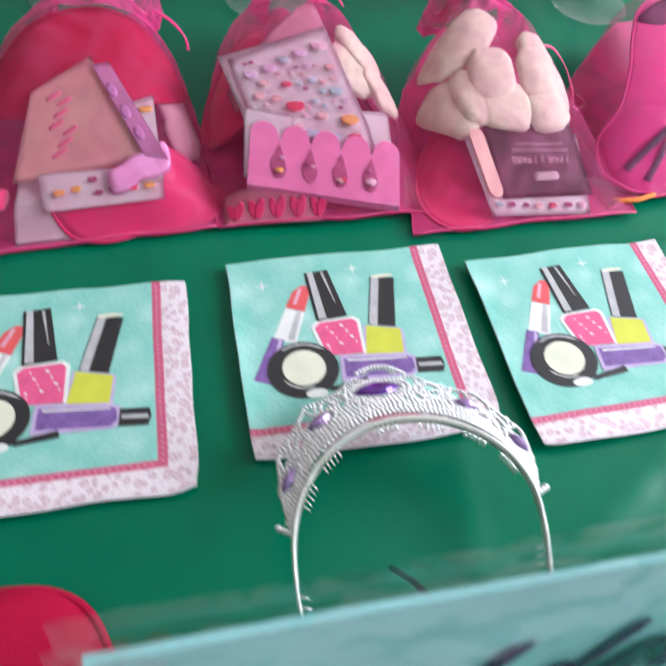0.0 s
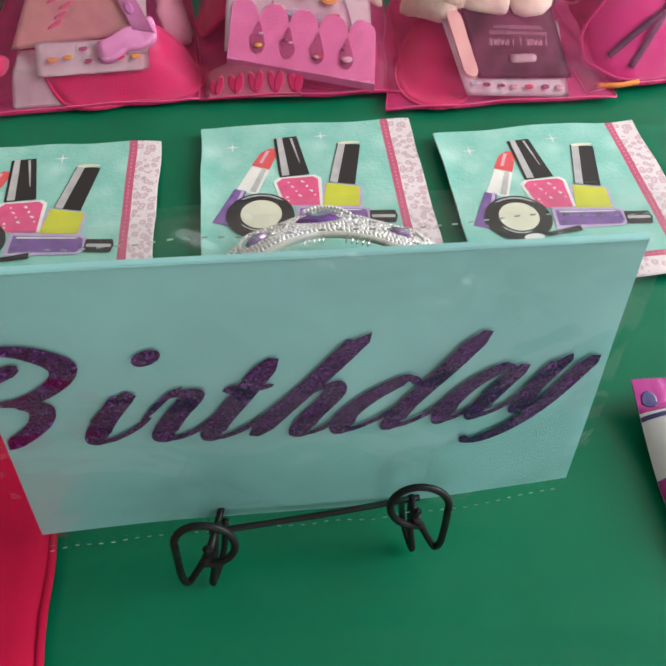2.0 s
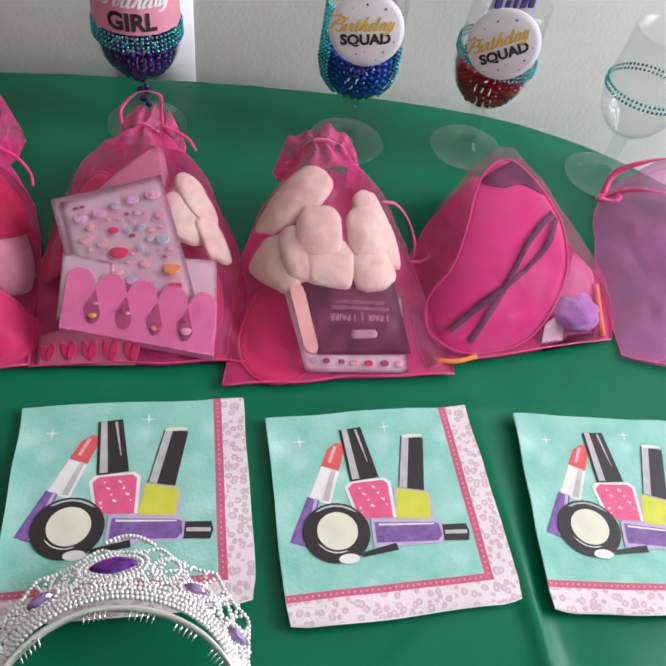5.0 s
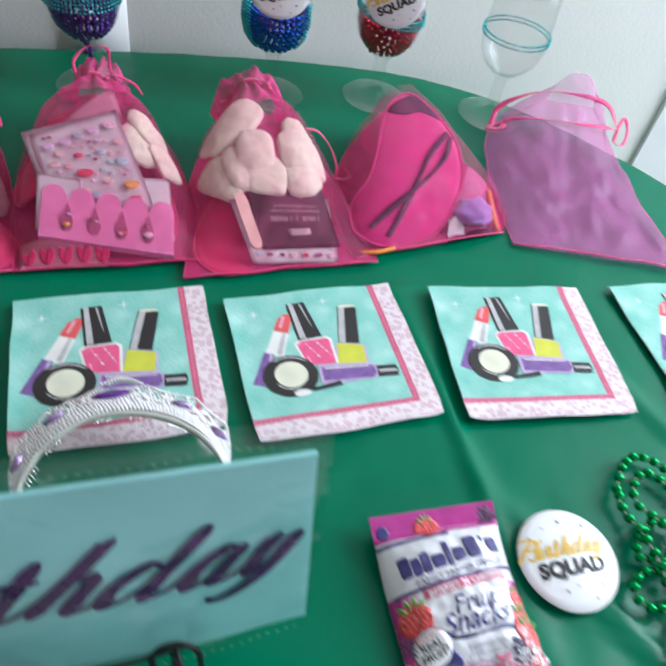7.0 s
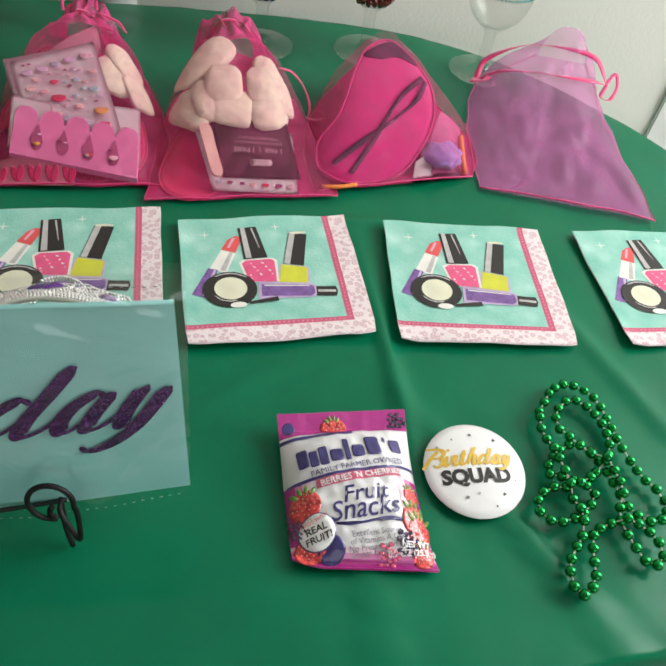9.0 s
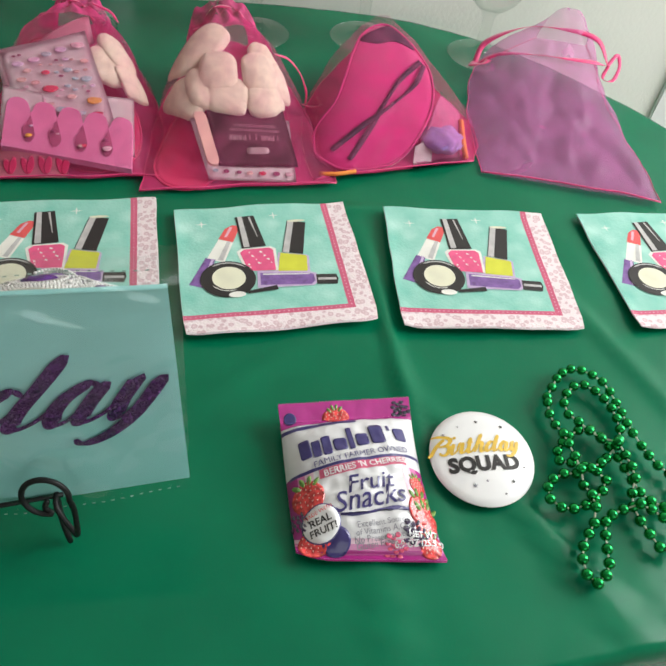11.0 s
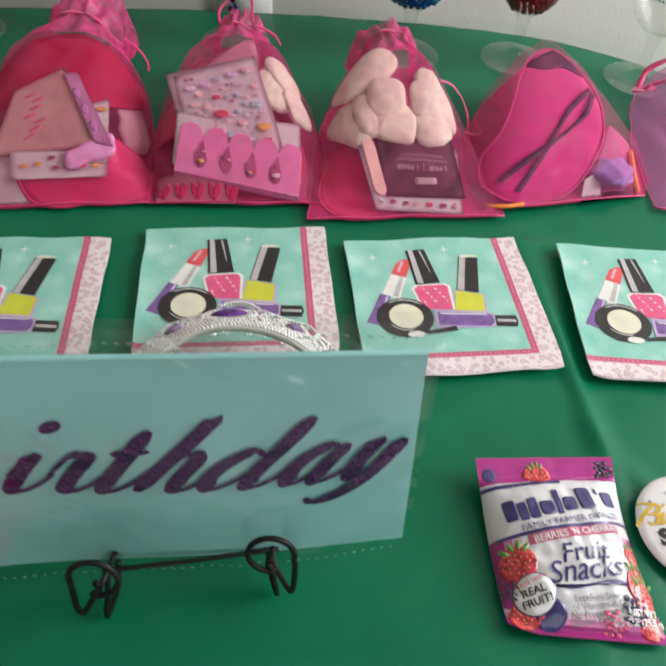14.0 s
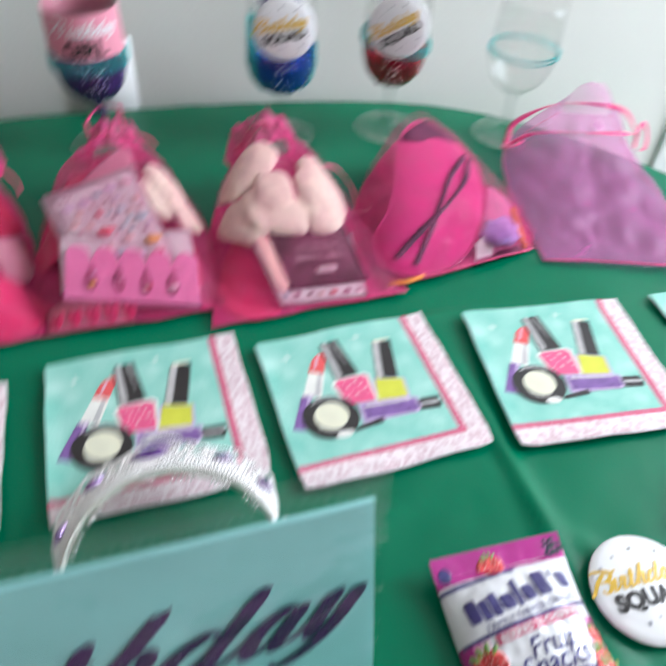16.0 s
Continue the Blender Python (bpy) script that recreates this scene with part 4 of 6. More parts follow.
GA, GB, GC, GD = Vector((-0.0259, 0.0068)), Vector((0.0366, 0.0245)), Vector((0.0126, 0.1092)), Vector((-0.0499, 0.0915))
comb_plane = flat_on(t2, (-0.047, 0.014), (0.045, 0.004), (0.0, 0.045), -0.0056)
sheet_plane = flat_on(t2, (-0.04, 0.035), (0.030, 0.035), (-0.012, 0.10), -0.0022)


def hs(x, y):
    return min(sheet_plane(x, y), comb_plane(x, y) - 0.0062) if y < 0.055 else sheet_plane(x, y) + min(0.0, (comb_plane(x, y) - 0.0062 - sheet_plane(x, y))) * max(0.0, 1 - (y - 0.055) / 0.03)



# White paper, with the pink cast of the organza put into its colour.
VEILED_PAPER = material("veil_tinted_paper", (0.95, 0.90, 0.91), 0.5, vary=0.04, scale=60)
part("backing", quad((GA, GB, GC, GD), hs), VEILED_PAPER, gem_sheet)
part("second_backing", quad((GA + Vector((-0.005, 0.003)), GB, GC, GD + Vector((-0.006, 0.003))), lambda x, y: hs(x, y) - 0.0012), VEILED_PAPER, gem_sheet)
STONES = [material("stone_" + n, c, 0.15, 0.0, vary=0.35, scale=400, coat=0.6) for n, c in (("rose", (0.74, 0.46, 0.55)), ("lilac", (0.62, 0.48, 0.66)), ("aqua", (0.36, 0.50, 0.56)), ("red", (0.62, 0.03, 0.08)), ("amber", (0.72, 0.36, 0.05)), ("blush", (0.70, 0.45, 0.42)), ("plum", (0.30, 0.05, 0.14)))]


def stones(parent, A, B, C, D, h, spots):
    for a, b, r, k in spots:
        p = (A.lerp(B, a)).lerp(D.lerp(C, a), b)
        part("stone", ball(bmesh.new(), (p.x, p.y, h(p.x, p.y) + 0.0010), r, 12, 6, (1, 1, 0.10)), STONES[k], parent)


spots = [(0.145, 0.84, 0.0044, 1), (0.33, 0.84, 0.0044, 1), (0.49, 0.86, 0.0040, 2), (0.66, 0.87, 0.0046, 1), (0.86, 0.87, 0.0052, 0), (0.14, 0.68, 0.0038, 5), (0.42, 0.53, 0.0060, 3), (0.42, 0.69, 0.0034, 3), (0.85, 0.31, 0.0058, 4), (0.47, 0.31, 0.0048, 2), (0.84, 0.20, 0.0044, 3), (0.14, 0.52, 0.0036, 5), (0.28, 0.62, 0.0034, 5), (0.88, 0.70, 0.0034, 5), (0.84, 0.53, 0.0044, 2), (0.28, 0.44, 0.0036, 0), (0.62, 0.40, 0.0036, 5)]
rng = random.Random(5)
for k in range(260):
    a, b = rng.uniform(0.08, 0.93), rng.uniform(0.08, 0.94)
    r = rng.choice((0.0016, 0.0020, 0.0026, 0.0034))
    if all(math.hypot((a - x) * 0.065, (b - y) * 0.088) > r + q + 0.0006 for x, y, q, _ in spots):
        spots.append((a, b, r, rng.choice((0, 1, 2, 6, 5, 6, 0, 5))))
stones(gem_sheet, GA, GB, GC, GD, hs, spots)


def toe_separator(bag, m, height, label):
    """A foam comb: a straight back with five rounded fingers and tear-shaped holes painted on as dark patches."""
    sep = in_bag("toe_separator", label, "toe separator", bag, "foam toe separators")
    W, H = 0.093, 0.031
    out = [(0.0, 0.0), (W, 0.0)]
    for k in range(5):
        cx = W * (0.9 - 0.2 * k)
        out += [(cx + 0.0080 * math.cos(a), H - 0.0055 + 0.0055 * math.sin(a)) for a in (0.1, 0.6, 1.1, 1.57, 2.0, 2.5, 3.04)]
        if k < 4:
            out.append((cx - W * 0.1, H - 0.0085))
    pts = [m @ Vector((x, y, 0)) for x, y in out]
    bm = bmesh.new()
    topv = [bm.verts.new((p.x, p.y, height(p.x, p.y))) for p in pts]
    low = [bm.verts.new((p.x, p.y, height(p.x, p.y) - 0.005)) for p in pts]
    bm.faces.new(topv), bm.faces.new(low[::-1])
    for i in range(len(pts)):
        bm.faces.new((topv[i - 1], low[i - 1], low[i], topv[i]))
    bmesh.ops.recalc_face_normals(bm, faces=bm.faces[:])
    bmesh.ops.triangulate(bm, faces=[f for f in bm.faces if len(f.verts) > 4])
    part("foam_comb", bm, M["foam"], sep, smooth=False)
    # The foam is not cut; each hole's shade is put into a darker patch.
    for k in range(4):
        cx, cy = W * (0.80 - 0.2 * k), H - 0.0185
        hole = [m @ Vector((cx + 0.0048 * math.sin(a) * (1 if math.cos(a) < 0 else 0.7 - 0.5 * math.cos(a)), cy + 0.0082 * math.cos(a), 0)) for a in (2 * math.pi * i / 16 for i in range(16))]
        bm = bmesh.new()
        c = sum(hole, Vector()) / 16
        vs = [bm.verts.new((p.x, p.y, height(p.x, p.y) + 0.0008)) for p in hole]
        mid = bm.verts.new((c.x, c.y, height(c.x, c.y) + 0.0008))
        for i in range(16):
            bm.faces.new((vs[i - 1], vs[i], mid))
        part("tear_hole", bm, M["foam_shade"], sep, "hole drawn as a flat patch, its shade in the colour")
    return sep


# Darker foam colour that stands for the shade inside the holes.
M["foam_shade"] = material("foam_hole_shade", (0.36, 0.07, 0.16), 0.9, vary=0.25, scale=120)
sepm = Matrix.Translation((-0.047, 0.0150, 0)) @ Matrix.Rotation(radians(-9), 4, "Z")
hc = comb_plane
backs = in_bag("packet_card", "pale backing card of a foam toe separator", "card", b2)
part("card_sheet", quad([(sepm @ Vector((x, y, 0))).xy for x, y in ((-0.002, 0.004), (0.03, 0.004), (0.026, 0.037), (-0.003, 0.037))], lambda x, y: hc(x, y) - 0.0012), M["paper_white"], backs)
toe_separator(b2, sepm, hc, "pink foam toe separator in front of the sticker sheet")
gems = in_bag("gem_scatter", "small loose gem stones showing in the foam's holes", "gems", b2)
for k, (dx, dy, r, c) in enumerate(((0.0, -0.003, 0.0038, 0), (-0.0015, 0.002, 0.0022, 6), (0.0018, -0.004, 0.0024, 3), (0.0, -0.0045, 0.0026, 5), (-0.002, 0.001, 0.0018, 6), (0.0015, 0.0, 0.0016, 0), (0.0, -0.004, 0.0028, 4), (0.0012, 0.002, 0.0016, 1))):
    gp = sepm @ Vector((0.093 * (0.80 - 0.2 * (k // 2 if k else 0)) + dx, 0.0125 + dy, 0))
    part("stone", ball(bmesh.new(), (gp.x, gp.y, hc(gp.x, gp.y) + 0.001), r, 12, 6, (1, 1, 0.25)), STONES[c], gems)
nf = in_bag("nail_file", "pink patterned nail file along the foot of a gift bag", "nail file", b2)
FA, FB, FC, FD = (Vector(p) for p in ((-0.062, 0.000), (-0.002, -0.002), (-0.001, 0.0125), (-0.062, 0.0175)))
hf = under(t2, 0.0002)
part("file_body", quad((FA, FB, FC, FD), hf, 0.002, 20), material("rosy_print", (0.80, 0.30, 0.38), 0.6, vary=0.06, scale=150), nf)
for k in range(5):
    hx, hy0 = -0.055 + 0.0125 * k, 0.0068 - 0.0004 * k
    for s in (-1, 1):
        part("heart", patch(oval(hx + 0.0018 * s, hy0, 0.0026, 0.0048, 12, -0.5 * s), hx + 0.0018 * s, hy0, lambda x, y: hf(x, y) + 0.0007 + 0.0001 * s, 3, 0.0003), M["felt"], nf)


def glove(bag, label, lumps, height):
    """A knitted glove folded up: flat blunt folds that lie over one another, pressed down by the fabric."""
    g = in_bag("knitted_glove", label, "glove", bag, "knitted gloves")
    for k, (name, x0, y0, x1, y1, w, up) in enumerate(lumps):
        bm = ball(bmesh.new(), (0, 0, 0), 1.0, 36, 20)
        d = Vector((x1 - x0, y1 - y0))
        half, d = d.length / 2 + 0.55 * w, d.normalized()
        cx, cy, rz = (x0 + x1) / 2, (y0 + y1) / 2, 0.0050
        for v in bm.verts:
            c = v.co.copy()
            px, py = math.copysign(abs(c.x) ** 0.72, c.x) * half, math.copysign(abs(c.y) ** 0.72, c.y) * w
            wide = 1 + 0.13 * noise.noise((c.x * 1.7 + k, c.y * 1.7, 0.3 + k + x0 * 40)) + 0.025 * noise.noise((c.x * 9, c.y * 9, k))
            px, py = px * wide, py * wide
            X, Y = cx + px * d.x - py * d.y, cy + px * d.y + py * d.x
            dent = 0.0016 * noise.noise((X * 75, Y * 75, k)) + 0.0005 * noise.noise((X * 300, Y * 300, k))
            v.co = (X, Y, max(0.003, height(X, Y) + up * 1.25 - rz + math.copysign(abs(c.z) ** 0.7, c.z) * rz + dent))
        part(name, bm, M["knit"], g)
    return g


h3 = under(t3, 0.0)
glove(b3, "cream knitted exfoliating glove bunched in a gift bag", [("cuff", -0.040, 0.104, -0.006, 0.1235, 0.0150, 0.0050), ("palm", -0.046, 0.086, -0.031, 0.060, 0.0130, 0.0012), ("mitt_fold", -0.029, 0.088, -0.024, 0.060, 0.0100, 0.0034),
      ("mitt_fold", -0.0044, 0.072, -0.0055, 0.059, 0.0175, 0.0030), ("mitt_fold", -0.0090, 0.096, -0.0115, 0.075, 0.0150, 0.0058)], h3)
glove(b3, "second cream knitted glove folded beside the first", [("cuff", 0.024, 0.112, 0.031, 0.098, 0.0110, 0.0026), ("palm", 0.036, 0.098, 0.040, 0.074, 0.0085, 0.0006), ("mitt_fold", 0.0228, 0.066, 0.0250, 0.057, 0.0160, 0.0028), ("mitt_fold", 0.0212, 0.094, 0.0228, 0.077, 0.0145, 0.0054)], h3)
g2l = under(t2, 0.0)
glove(b2, "cream knitted glove tucked behind the sticker sheet", [("palm", 0.030, 0.104, 0.028, 0.078, 0.0150, 0.0000), ("cuff", 0.030, 0.116, 0.040, 0.094, 0.0110, 0.0026), ("mitt_fold", 0.043, 0.086, 0.050, 0.068, 0.0100, 0.0020)], g2l)
eye_mask(b3, t3, -0.036, 0.038, 0.036, 0.031, 68, 0.013, M["felt"], "hot pink felt eye mask in a gift bag")
hb = flat_on(t3, (-0.02, 0.014), (0.04, 0.014), (0.01, 0.056), 0.0040)
wc = in_bag("sticker_sheet", "white sticker sheet with a row of round gems", "stickers", b3)
hw = lambda x, y: hb(x, y) - 0.0016
WA, WB, WC, WD = (Vector(p) for p in ((-0.0255, 0.0045), (0.0420, 0.0015), (0.042, 0.048), (-0.036, 0.050)))
part("backing", quad((WA, WB, WC, WD), hw), M["paper_white"], wc)
stones(wc, WA, WB, WC, WD, hw, [(0.10, 0.14, 0.0024, 2), (0.22, 0.13, 0.0024, 6), (0.36, 0.12, 0.0022, 6), (0.48, 0.11, 0.0026, 5), (0.62, 0.11, 0.0028, 3), (0.78, 0.11, 0.0028, 6), (0.92, 0.11, 0.003, 0)])
hb = flat_on(t3, (-0.02, 0.014), (0.04, 0.014), (0.01, 0.056), 0.0040)
fl = in_bag("foam_strip", "beige foam file beside the brown card", "nail file", b3)
part("strip_body", slab([(p[0] - 0.0245 - 0.21 * p[1], p[1] + 0.034) for p in round_box(0.0092, 0.040, 0.0045)], 0, 0.002, lambda x, y: hb(x, y) + 0.0004), M["beige_card"], fl, smooth=False)
bc = in_bag("brown_card", "dark brown printed card turned upside down", "card", b3)
part("card_sheet", quad(((-0.0170, 0.0130), (0.0450, 0.0115), (0.0365, 0.062), (-0.0240, 0.062)), hb), M["brown_card"], bc)
M["pale_ink"] = material("pale_ink", (0.42, 0.30, 0.32), 0.6)
hi = lambda x, y: hb(x, y) + 0.0005
tm = Matrix.Translation((0.0126, 0.0335, 0)) @ Matrix.Rotation(radians(178), 4, "Z")
lettering("wording", "1 PAIR  |  1 PAIRE", 0.0053, M["pale_ink"], bc, tm, 0, 0.02, hi)
lettering("wording", "EXFOLIATING HAND GLOVES", 0.0029, M["pale_ink"], bc, Matrix.Translation((0.0132, 0.0390, 0)) @ Matrix.Rotation(radians(177), 4, "Z"), 0, 0.01, hi)
lettering("wording", "EXFOLIANTS DES GANTS", 0.0029, M["pale_ink"], bc, Matrix.Translation((0.0132, 0.0425, 0)) @ Matrix.Rotation(radians(177), 4, "Z"), 0, 0.01, hi)
part("hang_slot", patch(round_box(0.018, 0.005, 0.0024, 5, 0.0142, 0.0238), 0.0142, 0.0238, hi, 2, 0.0002), M["pale_ink"], bc, "hang slot")

# inside the bag with the strapped mask
em = in_bag("eye_mask", "hot pink eye mask with crossed black elastic straps", "eye mask", b4, "eye masks")
mo = [(p.x, p.y) for p in smooth_line([(x, y, 0) for x, y in ((-0.0590, 0.038), (-0.0602, 0.0195), (-0.0440, 0.0060), (-0.010, 0.004), (0.017, 0.012), (0.040, 0.034), (0.0535, 0.060), (0.058, 0.088), (0.053, 0.112), (0.036, 0.137), (0.013, 0.130), (-0.005, 0.108), (-0.020, 0.082), (-0.036, 0.060), (-0.053, 0.049))], 4, True)]
h4 = under(t4, 0.0030)
part("mask_body", patch(mo, -0.005, 0.060, h4, 9, 0.003), M["magenta_felt"], em)
part("bound_edge", tube(bmesh.new(), [(x, y, h4(x, y) + 0.0002) for x, y in mo], 0.0011, 6, True), M["magenta_felt"], em)
hst = under(t4, 0.0008)
for pts in (((-0.0502, 0.0181), (-0.022, 0.0302), (0.0078, 0.0429), (0.036, 0.062), (0.052, 0.083)), ((-0.0372, 0.0093), (-0.0149, 0.0277), (0.0026, 0.0453), (0.024, 0.067), (0.050, 0.087))):
    ribbon(em, [(x, y, hst(x, y)) for x, y in pts], 0.0046, "strap", M["black_elastic"], "flat black elastic strap")
so = [(p.x, p.y) for p in smooth_line([(x, y, 0) for x, y in ((0.004, 0.119), (0.020, 0.129), (0.040, 0.135), (0.049, 0.122), (0.052, 0.106), (0.034, 0.113), (0.018, 0.111))], 4, True)]
part("strap", patch(so, 0.030, 0.121, under(t4, 0.0022), 4, 0.0008), M["black_elastic"], em, "wide black elastic strap behind")
pp = in_bag("favour_card", "pale pink foam cut-out beside the mask", "card", b4)
part("card_sheet", quad(((0.018, 0.000), (0.060, -0.001), (0.082, 0.056), (0.064, 0.064)), under(t4, 0.0075)), M["foam"], pp)
part("card_slip", quad(((0.016, -0.002), (0.034, -0.001), (0.040, 0.020), (0.022, 0.014)), under(t4, 0.005)), M["paper_white"], pp)
lf = in_bag("fleece_sock", "lilac fleece sock rolled in a gift bag", "sock", b4)
bm = bmesh.new()
ball(bm, (0.050, 0.022, 0.010), 0.019, 40, 28, (1.0, 0.9, 0.5))
for v in bm.verts:
    v.co += (v.co - Vector((0.05, 0.02, 0.01))) * (0.3 * noise.noise(v.co * 90) + 0.10 * noise.noise(v.co * 420))
part("sock_body", bm, M["lilac_fuzz"], lf)
orr = in_bag("orange_ribbon", "orange ribbon scrap along the side of a bag", "ribbon", b4)
part("ribbon_strip", tube(bmesh.new(), smooth_line([(0.066, 0.002, 0.003), (0.070, 0.020, 0.009), (0.076, 0.040, 0.014)], 5), 0.0025, 7), M["orange"], orr)
part("ribbon_strip", tube(bmesh.new(), smooth_line([(-0.064, 0.003, 0.003), (-0.05, -0.001, 0.004), (-0.034, 0.001, 0.003)], 5), 0.0018, 7), M["orange"], orr)

# inside the bag with the large mask
eye_mask(b1, t1, 0.014, 0.102, 0.054, 0.042, 8, 0.006, M["satin"], "crimson felt eye mask filling the top of a bag")
eye_mask(b1, t1, 0.036, 0.022, 0.045, 0.028, 4, 0.005, M["felt"], "hot pink felt eye mask at the foot of a bag")
bg = in_bag("favour_card", "peach printed card showing through organza", "card", b1)
hp = flat_on(t1, (-0.028, 0.03), (0.045, 0.034), (0.01, 0.090), -0.0015)
PA, PB, PC, PD = (Vector(p) for p in ((-0.030, 0.026), (0.046, 0.033), (0.021, 0.094), (-0.014, 0.075)))
part("card_sheet", quad((PA, PB, PC, PD), hp), M["beige_card"], bg)
for k in range(7):
    p = PA.lerp(PB, 0.35 + 0.06 * (k % 3)).lerp(PD.lerp(PC, 0.35 + 0.06 * (k % 3)), 0.22 + 0.1 * k)
    part("print_mark", patch(oval(p.x, p.y, 0.0052, 0.0012, 10, 0.5), p.x, p.y, lambda x, y: hp(x, y) + 0.0004, 2, 0.0002), M["pink_print"], bg)
yc = in_bag("sticker_sheet", "white sticker strip with a yellow gem", "stickers", b1)
hy = lambda x, y: hp(x, y) - 0.0012
part("backing", quad([Vector(p) for p in ((0.038, 0.021), (0.051, 0.021), (0.053, 0.070), (0.040, 0.067))], hy), M["paper_white"], yc)
part("stone", ball(bmesh.new(), (0.047, 0.062, hy(0.047, 0.062) + 0.0006), 0.0040, 12, 6, (1.2, 0.8, 0.22)), STONES[4], yc)
fs = in_bag("toe_separator", "lilac foam separator edge in a gift bag", "toe separator", b1, "foam toe separators")
part("foam_spine", quad([Vector(p) for p in ((0.043, 0.033), (0.056, 0.030), (0.031, 0.088), (0.021, 0.087))], lambda x, y: hp(x, y) + 0.0022, 0.003), M["foam_lilac"], fs)
# Holes in the lilac spine, painted as ovals in its shaded colour.
for k in range(3):
    u = 0.25 + 0.25 * k
    x, y = 0.0475 - 0.023 * u, 0.034 + 0.050 * u
    part("tear_hole", patch(oval(x, y, 0.0026, 0.0042, 12, 0.4), x, y, lambda x, y: hp(x, y) + 0.0026, 2, 0.0003), material("lilac_hole_shade", (0.48, 0.20, 0.42), 0.9), fs, "hole drawn as a flat patch, its shade in the colour")
fo = [(p.x, p.y) for p in smooth_line([(x, y, 0) for x, y in ((0.022, 0.017), (0.030, 0.017), (0.038, 0.022), (0.046, 0.023), (0.055, 0.027), (0.057, 0.034), (0.054, 0.041), (0.045, 0.036), (0.036, 0.034), (0.028, 0.029), (0.021, 0.026))], 4, True)]
part("foam_comb", patch(fo, 0.039, 0.029, lambda x, y: hp(x, y) + 0.0022, 4, 0.004), M["foam_lilac"], fs)
ws = in_bag("sticker_sheet", "white sticker strip with round gems", "stickers", b1)
SA, SB, SC, SD = (Vector(p) for p in ((-0.016, 0.011), (0.050, 0.013), (0.052, 0.030), (-0.016, 0.029)))
h1s = flat_on(t1, (-0.02, 0.014), (0.05, 0.014), (0.01, 0.036), -0.0005)
part("backing", quad((SA, SB, SC, SD), h1s), M["paper_white"], ws)
stones(ws, SA, SB, SC, SD, h1s, [(0.14, 0.45, 0.0034, 4), (0.28, 0.50, 0.0030, 4), (0.42, 0.72, 0.0028, 6), (0.46, 0.35, 0.0026, 6), (0.58, 0.4, 0.0026, 6), (0.74, 0.4, 0.003, 3), (0.88, 0.42, 0.0034, 4)])
sl = in_bag("paper_slip", "white paper slip at the foot of a bag", "paper slip", b1)
part("slip_sheet", quad(((-0.036, 0.004), (0.002, 0.004), (-0.006, 0.030), (-0.028, 0.032)), under(t1, 0.0055)), M["paper_white"], sl)
rl = in_bag("fleece_sock", "pale pink rolled sock in a gift bag", "sock", b1)
FLEECE = material("pale_pink_fleece", (0.70, 0.36, 0.42), 0.95, vary=0.1, scale=120, bump=0.8, bump_scale=1200, sheen=0.3)


def soft_roll(parent, pts, r, height):
    """A rolled sock pressed flat under the fabric."""
    bm = tube(bmesh.new(), smooth_line([(x, y, 0) for x, y in pts], 8), r, 18, taper=lambda t: max(0.15, min(1, (min(t, 1 - t) * 6) ** 0.5)))
    for v in bm.verts:
        k = 1 + 0.5 * noise.noise(v.co * 60)
        v.co.z = max(0.002, height(v.co.x, v.co.y) - 0.007 + v.co.z * 0.6 * k)
        v.co.x += 0.002 * noise.noise((v.co.y * 90, 2, v.co.x * 40))
    part("sock_body", bm, FLEECE, parent)


soft_roll(rl, [(0.052, 0.118), (0.062, 0.100), (0.067, 0.076), (0.064, 0.050)], 0.0105, under(t1, 0.0065))
rs = in_bag("rosebud", "small pink ribbon rosebud in a bag", "rosebud", b1)
bm = ball(bmesh.new(), (-0.042, 0.024, 0.020), 0.0075, 14, 9, (1, 1, 0.7))
for v in bm.verts:
    v.co += (v.co - Vector((-0.042, 0.024, 0.020))) * 0.3 * math.sin(v.co.x * 2400 + v.co.y * 1300)
part("petal_ball", bm, M["felt"], rs)

# inside the bag at the end of the row
eye_mask(b0, t0, 0.010, 0.040, 0.066, 0.040, 8, 0.005, M["felt"], "hot pink felt eye mask inside the end bag")
c0 = in_bag("favour_card", "peach card above the felt mask", "card", b0)
part("card_sheet", quad(((0.0, 0.074), (0.060, 0.076), (0.066, 0.118), (0.005, 0.125)), under(t0, 0.004)), M["beige_card"], c0)
s0 = in_bag("fleece_sock", "pale pink sock folded in the end bag", "sock", b0)
soft_roll(s0, [(0.044, 0.132), (0.060, 0.112), (0.068, 0.086), (0.072, 0.06)], 0.0095, under(t0, 0.004))


for filled in (b0, b1, b2, b3, b4):
    drape(filled)


# ---- decorated goblets ----
def fine_print(*args):
    """Small printed script, too fine to pick apart."""
    return tagged(script_word(*args), kind="stuff")


def bowl_radius(z):
    pts = ((0.044, 0.0066), (0.050, 0.0145), (0.057, 0.0225), (0.066, 0.0285), (0.080, 0.0320), (0.095, 0.0315), (0.115, 0.0305), (0.134, 0.0298))
    for (z0, r0), (z1, r1) in zip(pts, pts[1:]):
        if z <= z1:
            t = max(0, (z - z0) / (z1 - z0))
            return r0 + (r1 - r0) * t
    return 0.0298


GOBLET = [(0, 0.0006), (0.0325, 0.0006), (0.0335, 0.0016), (0.0320, 0.0026), (0.018, 0.0042), (0.0085, 0.0075), (0.0062, 0.013), (0.0056, 0.030), (0.0064, 0.042)]
GOBLET += [(bowl_radius(z), z) for z in (0.046, 0.050, 0.054, 0.058, 0.063, 0.068, 0.074, 0.080, 0.087, 0.095, 0.105, 0.115, 0.125, 0.134)]
